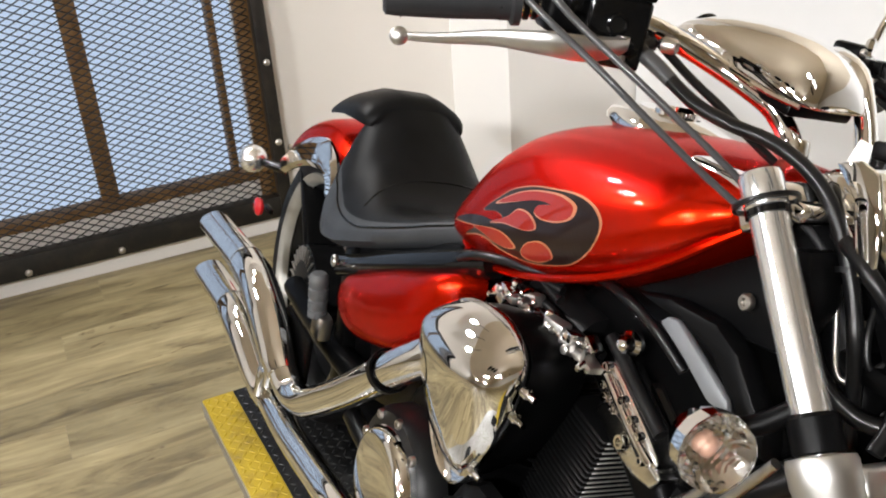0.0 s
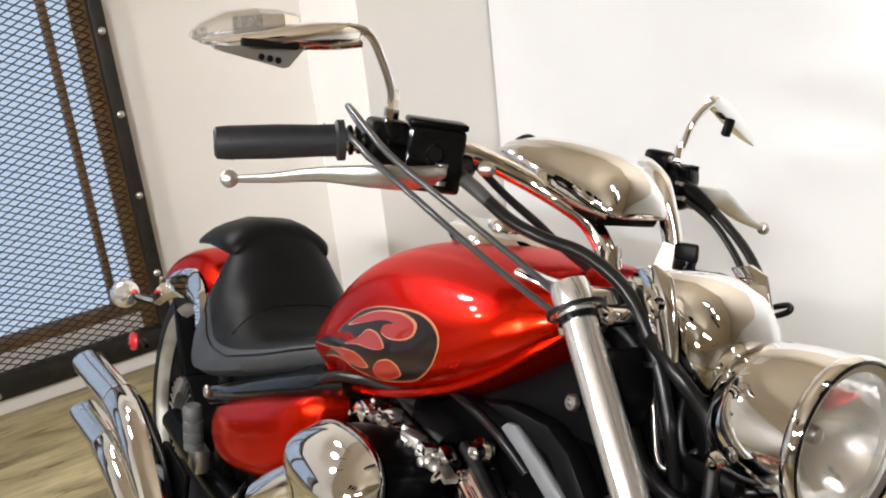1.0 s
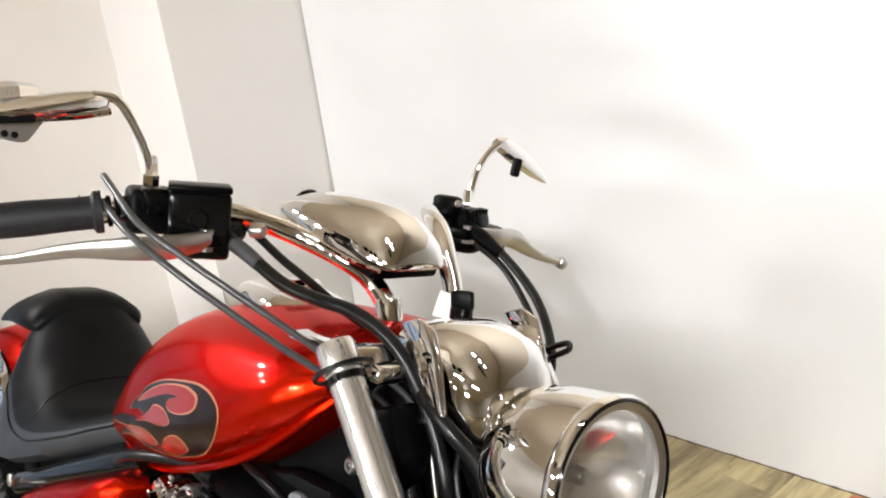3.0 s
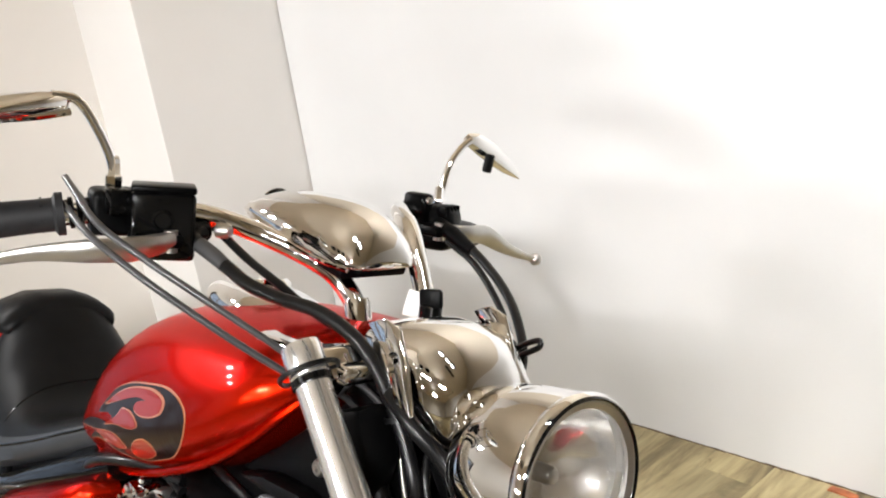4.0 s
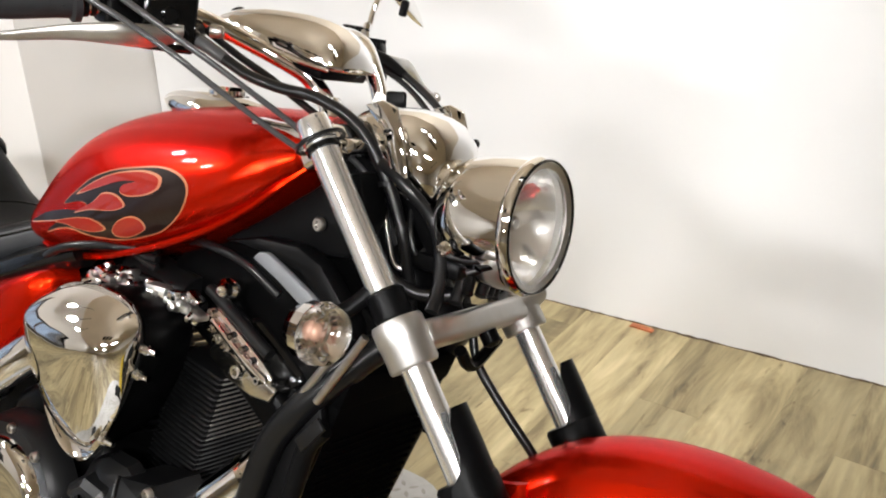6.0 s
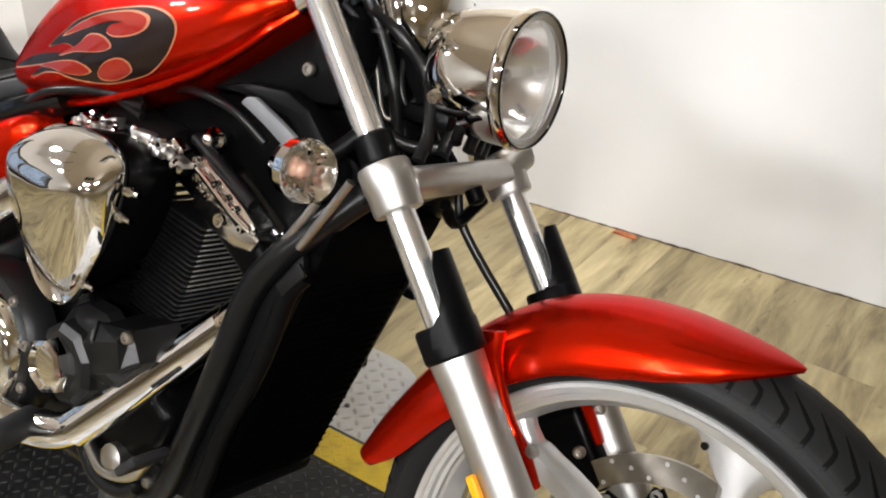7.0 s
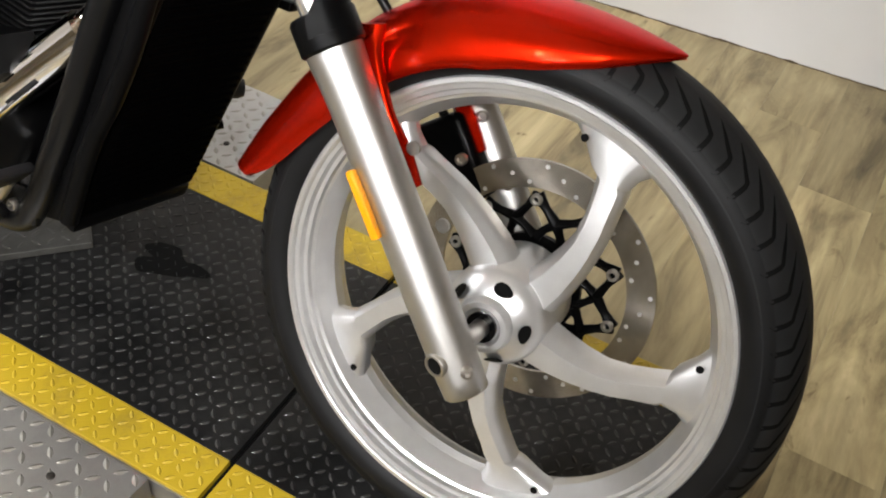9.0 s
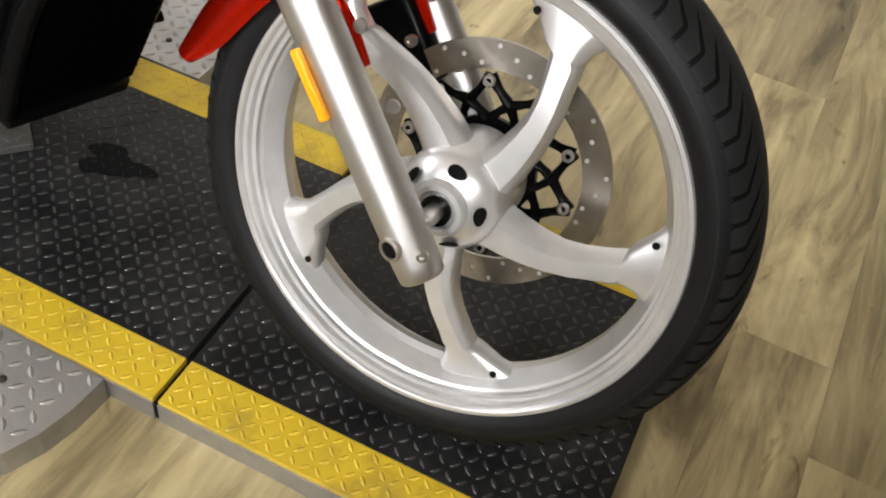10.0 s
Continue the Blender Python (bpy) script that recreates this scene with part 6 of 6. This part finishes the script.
rings_to(b, [[V(cxy.x + (p.x - cxy.x) * k, y, cxy.z + (p.z - cxy.z) * k) for p in ol] for y, k in ((-0.10, 0.80), (-0.16, 0.93), (-0.19, 0.94))])
part("cleaner_back", b, BLACK, ac, "black air cleaner backing")
for x, z in ((-0.700, 0.302), (-0.710, 0.264), (-0.770, 0.150)):
    part("cover_clip", lathe([(0, 0.007), (0.008, 0.007), (0.010, 0.0045), (0.026, 0.004)], (x - 0.004, -0.200, z), (0.95, 0.0, 0.05), 12), CHROME, ac)
# clutch cover
cc = V(-0.972, -0.17, -0.012)
part("clutch_case", lathe([(0, 0.125), (0.03, 0.122), (0.042, 0.112), (0.044, 0.09)], cc, (0, -1, 0), 48), CASE, eng, "dark grey clutch case")
part("clutch_cover", lathe([(0.040, 0.094), (0.054, 0.092), (0.062, 0.085), (0.0635, 0.078), (0.0645, 0.05), (0.065, 0.02), (0.065, 0)], cc, (0, -1, 0), 56), CHROME, eng, "round chrome clutch cover")
for k in range(10):
    a = 2 * math.pi * k / 10 + 0.3
    part("case_bolt", bolt(cc + V(0.108 * math.cos(a), -0.040, 0.108 * math.sin(a)), (0, -1, 0), 0.008, 0.008), STEEL, eng)
# right front case with its chrome cap
sc0 = V(-0.775, -0.150, 0.030)
sb = bmesh.new()
lathe([(0, 0.085), (0.02, 0.080), (0.032, 0.066), (0.040, 0.050), (0.044, 0.03)], sc0, (0, -1, 0), 12, sb)
part("stator_case", sb, CASE_LIT, eng, "dark grey ribbed side case", angle=20)
# the angular cover that runs forward from the case
cv = bmesh.new()
near = [(-0.768, 0.064), (-0.735, 0.079), (-0.686, 0.0985), (-0.672, 0.060), (-0.700, 0.047), (-0.746, 0.025)]
far = [(-0.800, 0.070), (-0.756, 0.096), (-0.682, 0.112), (-0.660, 0.072), (-0.696, 0.022), (-0.768, -0.008)]
rings_to(cv, [[V(x + 0.02, -0.12, z + 0.01) for x, z in far], [V(x, -0.180, z) for x, z in far], [V(x, -0.201, z) for x, z in near]])
part("case_cover", cv, CASE_LIT, eng, "angular dark grey cover", smooth=False)
part("case_collar", lathe([(0.03, 0.066), (0.050, 0.060), (0.058, 0.050), (0.058, 0.030)], V(-0.790, -0.150, 0.022), (0, -1, 0), 9), CASE_LIT, eng, "faceted collar round the cap", angle=10)
for (xa, za), (xb, zb) in (((-0.800, 0.070), (-0.768, 0.064)), ((-0.756, 0.096), (-0.735, 0.079)), ((-0.682, 0.112), (-0.686, 0.0985)), ((-0.660, 0.072), (-0.672, 0.060))):
    part("case_rib", tube([(xa, -0.180, za), ((xa + xb) / 2, -0.192, (za + zb) / 2), (xb, -0.2015, zb)], 0.0038, 8, 2), CASE_LIT, eng)
part("stator_cap", lathe([(0.055, 0.038), (0.066, 0.041), (0.082, 0.039), (0.086, 0.033), (0.080, 0.029), (0.082, 0.010), (0.081, 0)], sc0 + V(-0.018, 0, -0.006), (0, -1, 0), 8), CHROME, eng, "chrome notched cap")
part("case_bolt", bolt((-0.676, -0.19, 0.107), (0, -1, 0), 0.009, 0.008), STEEL, eng)
# radiator in front of the engine
rad = empty("radiator", BO, bike, "black radiator with a plastic shroud")
rm = rot_of((0.953, 0, -0.302))
part("core", rbox((-0.526, 0.0, 0.103), (0.045, 0.215, 0.433), 0.004, rm), RADIATOR, rad, "black finned radiator core")
for k in range(26):
    zz = -0.085 + 0.0130 * k
    part("core_fin", rbox((-0.5085 - (0.075 - zz) * 0.317, 0.0, zz), (0.004, 0.20, 0.0026), 0, rm), RADIATOR, rad)
for s in (-1, 1):
    part("shroud", prism([(-0.515, 0.300), (-0.462, 0.292), (-0.452, 0.262), (-0.470, 0.205), (-0.582, -0.120), (-0.622, -0.128), (-0.575, 0.08)], s * 0.108, s * 0.122, 0.005), PLASTIC, rad, "black side shroud")
part("radiator_top", rbox((-0.462, 0, 0.320), (0.060, 0.225, 0.05), 0.008, rm), RADIATOR, rad)
part("radiator_foot", rbox((-0.600, 0, -0.120), (0.05, 0.22, 0.025), 0.006, rm), PLASTIC, rad)
part("radiator_hose", tube([(-0.50, 0.09, 0.28), (-0.53, 0.11, 0.34), (-0.58, 0.10, 0.38), (-0.62, 0.06, 0.40)], 0.014, 12), CABLE, rad)
part("shroud_stay", rbox((-0.456, -0.141, 0.262), (0.050, 0.006, 0.018), 0.002, rot_of((0.62, 0, 0.78))), CASE, rad, "pale grey stay on the shroud")
part("core_pad", rbox((-0.47, 0.13, 0.20), (0.03, 0.02, 0.015), 0.004), BLACK, rad)

# -- exhaust --
ex = empty("exhaust", BO, bike, "twin chrome exhaust pipes with slash-cut mufflers")
part("front_header", tube([(-0.560, -0.06, 0.205), (-0.578, -0.085, 0.165), (-0.615, -0.112, 0.112), (-0.690, -0.147, 0.025), (-0.760, -0.182, -0.060), (-0.81, -0.204, -0.090), (-0.90, -0.225, -0.098), (-1.07, -0.244, -0.106), (-1.20, -0.246, -0.124), (-1.33, -0.248, -0.140), (-1.46, -0.249, -0.144)], 0.0265, 20, 8), CHROME, ex, "chrome front header pipe")
part("heat_shield", tube([(-0.588, -0.102, 0.146), (-0.676, -0.140, 0.042), (-0.770, -0.186, -0.072)], 0.0300, 20, 6), CHROME, ex, "chrome header heat shield")
part("rear_header", tube([(-0.86, -0.16, 0.285), (-0.915, -0.21, 0.240), (-0.992, -0.232, 0.174), (-1.118, -0.235, 0.070), (-1.245, -0.237, -0.024), (-1.310, -0.240, -0.062), (-1.365, -0.246, -0.070), (-1.41, -0.253, -0.050)], 0.028, 20, 8), CHROME, ex, "chrome rear header pipe")
part("shield_band", lathe([(-0.006, 0.0295), (-0.006, 0.0335), (0.006, 0.0335), (0.006, 0.0295)], (-1.00, -0.232, 0.168), (0.8, 0, 0.65), 24, cap=False, closed=True), BLACK, ex)


def muffler(p, tip):
    pts = [V(*q) for q in p]
    b = bmesh.new()
    tube(pts, [0.029, 0.033, 0.036, 0.038, 0.0385, 0.038, 0.036], 28, 6, b)
    m = part("muffler", b, CHROME, ex, "chrome muffler body")
    part("muffler_ring", tube([pts[-1] + (pts[-1] - pts[-2]) * -0.02, pts[-1] + (pts[-1] - pts[-2]) * 0.03], 0.0370, 28, 1), CHROME, m)
    d = V(*tip).normalized()
    e = pts[-1] + d * 0.004
    tb2 = bmesh.new()
    L = V(*tip).length
    rings = []
    for t, r in ((0, 0.0335), (0.4, 0.0335), (0.75, 0.0335), (1.0, 0.0335), (1.0, 0.0305), (0.4, 0.0305)):
        dv, u, w = basis(d)
        ring = []
        for k in range(28):
            a = 2 * math.pi * k / 28
            o = (u * math.cos(a) + w * math.sin(a)) * r
            slash = 0.0 if t < 0.7 else -0.55 * (o.z)
            ring.append(e + d * (L * t + slash) + o)
        rings.append(ring)
    rings_to(tb2, rings, cap=False)
    part("slash_tip", tb2, CHROME, m, "open slash-cut chrome tip", angle=50)
    part("tip_dark", lathe([(0, 0.0302), (0.002, 0.0302)], e + d * 0.10, d, 24), DARKHOLE, m)


muffler([(-1.40, -0.254, -0.055), (-1.43, -0.257, -0.038), (-1.47, -0.258, -0.018), (-1.52, -0.260, 0.005), (-1.58, -0.263, 0.028), (-1.63, -0.266, 0.041), (-1.69, -0.271, 0.047)], (-0.24, -0.019, -0.003))
muffler([(-1.45, -0.248, -0.143), (-1.50, -0.251, -0.139), (-1.55, -0.256, -0.124), (-1.60, -0.261, -0.106), (-1.65, -0.267, -0.089), (-1.69, -0.272, -0.077), (-1.73, -0.277, -0.070)], (-0.18, -0.016, 0.003))
for px, pz in ((-1.415, -0.062), (-1.46, -0.105)):
    part("muffler_clamp", rbox((px, -0.258, pz), (0.022, 0.05, 0.06), 0.006), CHROME, ex)
part("muffler_bracket", rbox((-1.46, -0.215, -0.03), (0.16, 0.012, 0.10), 0.004), BLACK, ex)

# -- foot controls --
fc = empty("foot_controls", BO, bike, "forward brake pedal and footpeg")
part("rider_peg", lathe([(0, 0.012), (0.01, 0.021), (0.09, 0.022), (0.10, 0.017), (0.101, 0)], (-0.845, -0.20, -0.085), (0.35, -0.93, 0.02), 20), GRIP, fc, "black rubber footpeg")
part("peg_arm", tube([(-0.80, -0.14, -0.10), (-0.83, -0.17, -0.095), (-0.845, -0.20, -0.085)], 0.013, 12), STEEL, fc)
part("brake_pedal", tube([(-0.80, -0.15, -0.10), (-0.73, -0.165, -0.125), (-0.66, -0.17, -0.10), (-0.615, -0.185, -0.05)], 0.009, 12), STEEL, fc, "bare steel brake pedal")
part("pedal_pad", rbox((-0.605, -0.20, -0.040), (0.05, 0.06, 0.014), 0.005, rot_of((0.7, 0, 0.7))), GRIP, fc)
part("pedal_spring", tube([(-0.79, -0.155, -0.12), (-0.75, -0.16, -0.145), (-0.70, -0.155, -0.15), (-0.67, -0.15, -0.13)], 0.011, 12), CASE, fc)
part("switch_body", lathe([(0, 0.022), (0.03, 0.022), (0.034, 0.014)], (-0.715, -0.135, -0.105), (0, -1, 0.1), 20), STEEL, fc)
part("mount_plate", rbox((-0.70, -0.13, -0.115), (0.16, 0.012, 0.05), 0.004), CASE, fc)
for x, z in ((-0.76, -0.12), (-0.66, -0.12)):
    part("mount_bolt", bolt((x, -0.137, z), (0, -1, 0), 0.009, 0.008), STEEL, fc)
part("rider_peg", lathe([(0, 0.012), (0.01, 0.019), (0.09, 0.019), (0.10, 0.015), (0.101, 0)], (-0.722, 0.235, -0.028), (0.60, 0.80, 0.02), 20), GRIP, fc, "black rubber footpeg")
part("peg_arm", tube([(-0.76, 0.14, -0.07), (-0.742, 0.19, -0.04), (-0.722, 0.235, -0.028)], 0.012, 12), STEEL, fc)
part("shift_pedal", tube([(-0.76, 0.15, -0.10), (-0.71, 0.19, -0.09), (-0.660, 0.23, -0.078), (-0.645, 0.252, -0.072)], [0.008, 0.008, 0.010, 0.009], 12), PLASTIC, fc, "black shift pedal")
# side stand on the far side
part("side_stand", tube([(-0.80, 0.12, -0.14), (-0.86, 0.20, -0.24), (-0.95, 0.27, -0.255)], 0.013, 12), BLACK, fc, "black side stand")

# support block under the frame
blk = empty("support_plate", Matrix.Translation((-0.850, 0.006, PLZ + 0.002)) @ Matrix.Rotation(radians(49), 4, "Z"), None, "bare tread-plate pad on the lift platform under the frame", "plate")
part("pad_body", rbox((0, 0, 0.007), (0.195, 0.135, 0.014), 0.002), PL_PAD, blk, smooth=False)
lug_part(lugs(-0.092, 0.092, -0.062, 0.062, 0.014, 0.023), PL_PAD, blk)

# a spilled drop of oil on the deck
oil = bmesh.new()
oil.faces.new([oil.verts.new((0.055 * (1 + 0.30 * math.sin(3 * a + 1) + 0.18 * math.sin(7 * a)) * math.cos(a), 0.034 * (1 + 0.30 * math.sin(3 * a + 1) + 0.2 * math.sin(5 * a)) * math.sin(a), 0)) for a in np.linspace(0, 2 * math.pi, 48, endpoint=False)])
part("oil_stain", oil, DARKHOLE, lift, "wet black oil stain", Matrix.Translation((-0.33, 0.043, PLZ + 0.0012)), smooth=False)

# a scrap of orange debris by the wall
tagged(part("debris_scrap", prism([(-0.035, 0), (0.03, 0.0), (0.036, 0.004), (0.0, 0.007), (-0.03, 0.005)], -0.008, 0.01, 0.001), SCRAP, None, "", Matrix.Translation((-0.663, 1.460, 0.0005))), "small orange scrap lying on the floor beside the wall", "scrap")

# ---- floor planks ----
PW, PL = 0.152, 1.22
pm = bmesh.new()
rbox((0, 0, -0.004), (PW - 0.0002, PL - 0.0002, 0.008), 0.0003, bm=pm, segs=1)
plank_me = bpy.data.meshes.new("plank")
pm.to_mesh(plank_me)
pm.free()
plank_me.materials.append(WOOD)
rng = random.Random(7)
for i in range(-20, 13):
    offy = rng.random() * PL
    for j in range(-3, 3):
        y = j * PL + offy + PL / 2
        if y - PL / 2 > 1.75 or y + PL / 2 < -1.9:
            continue
        ob = new("plank", plank_me)
        ob.parent = FLOOR
        ob.matrix_local = Matrix.Translation((i * PW, y, 0.0))
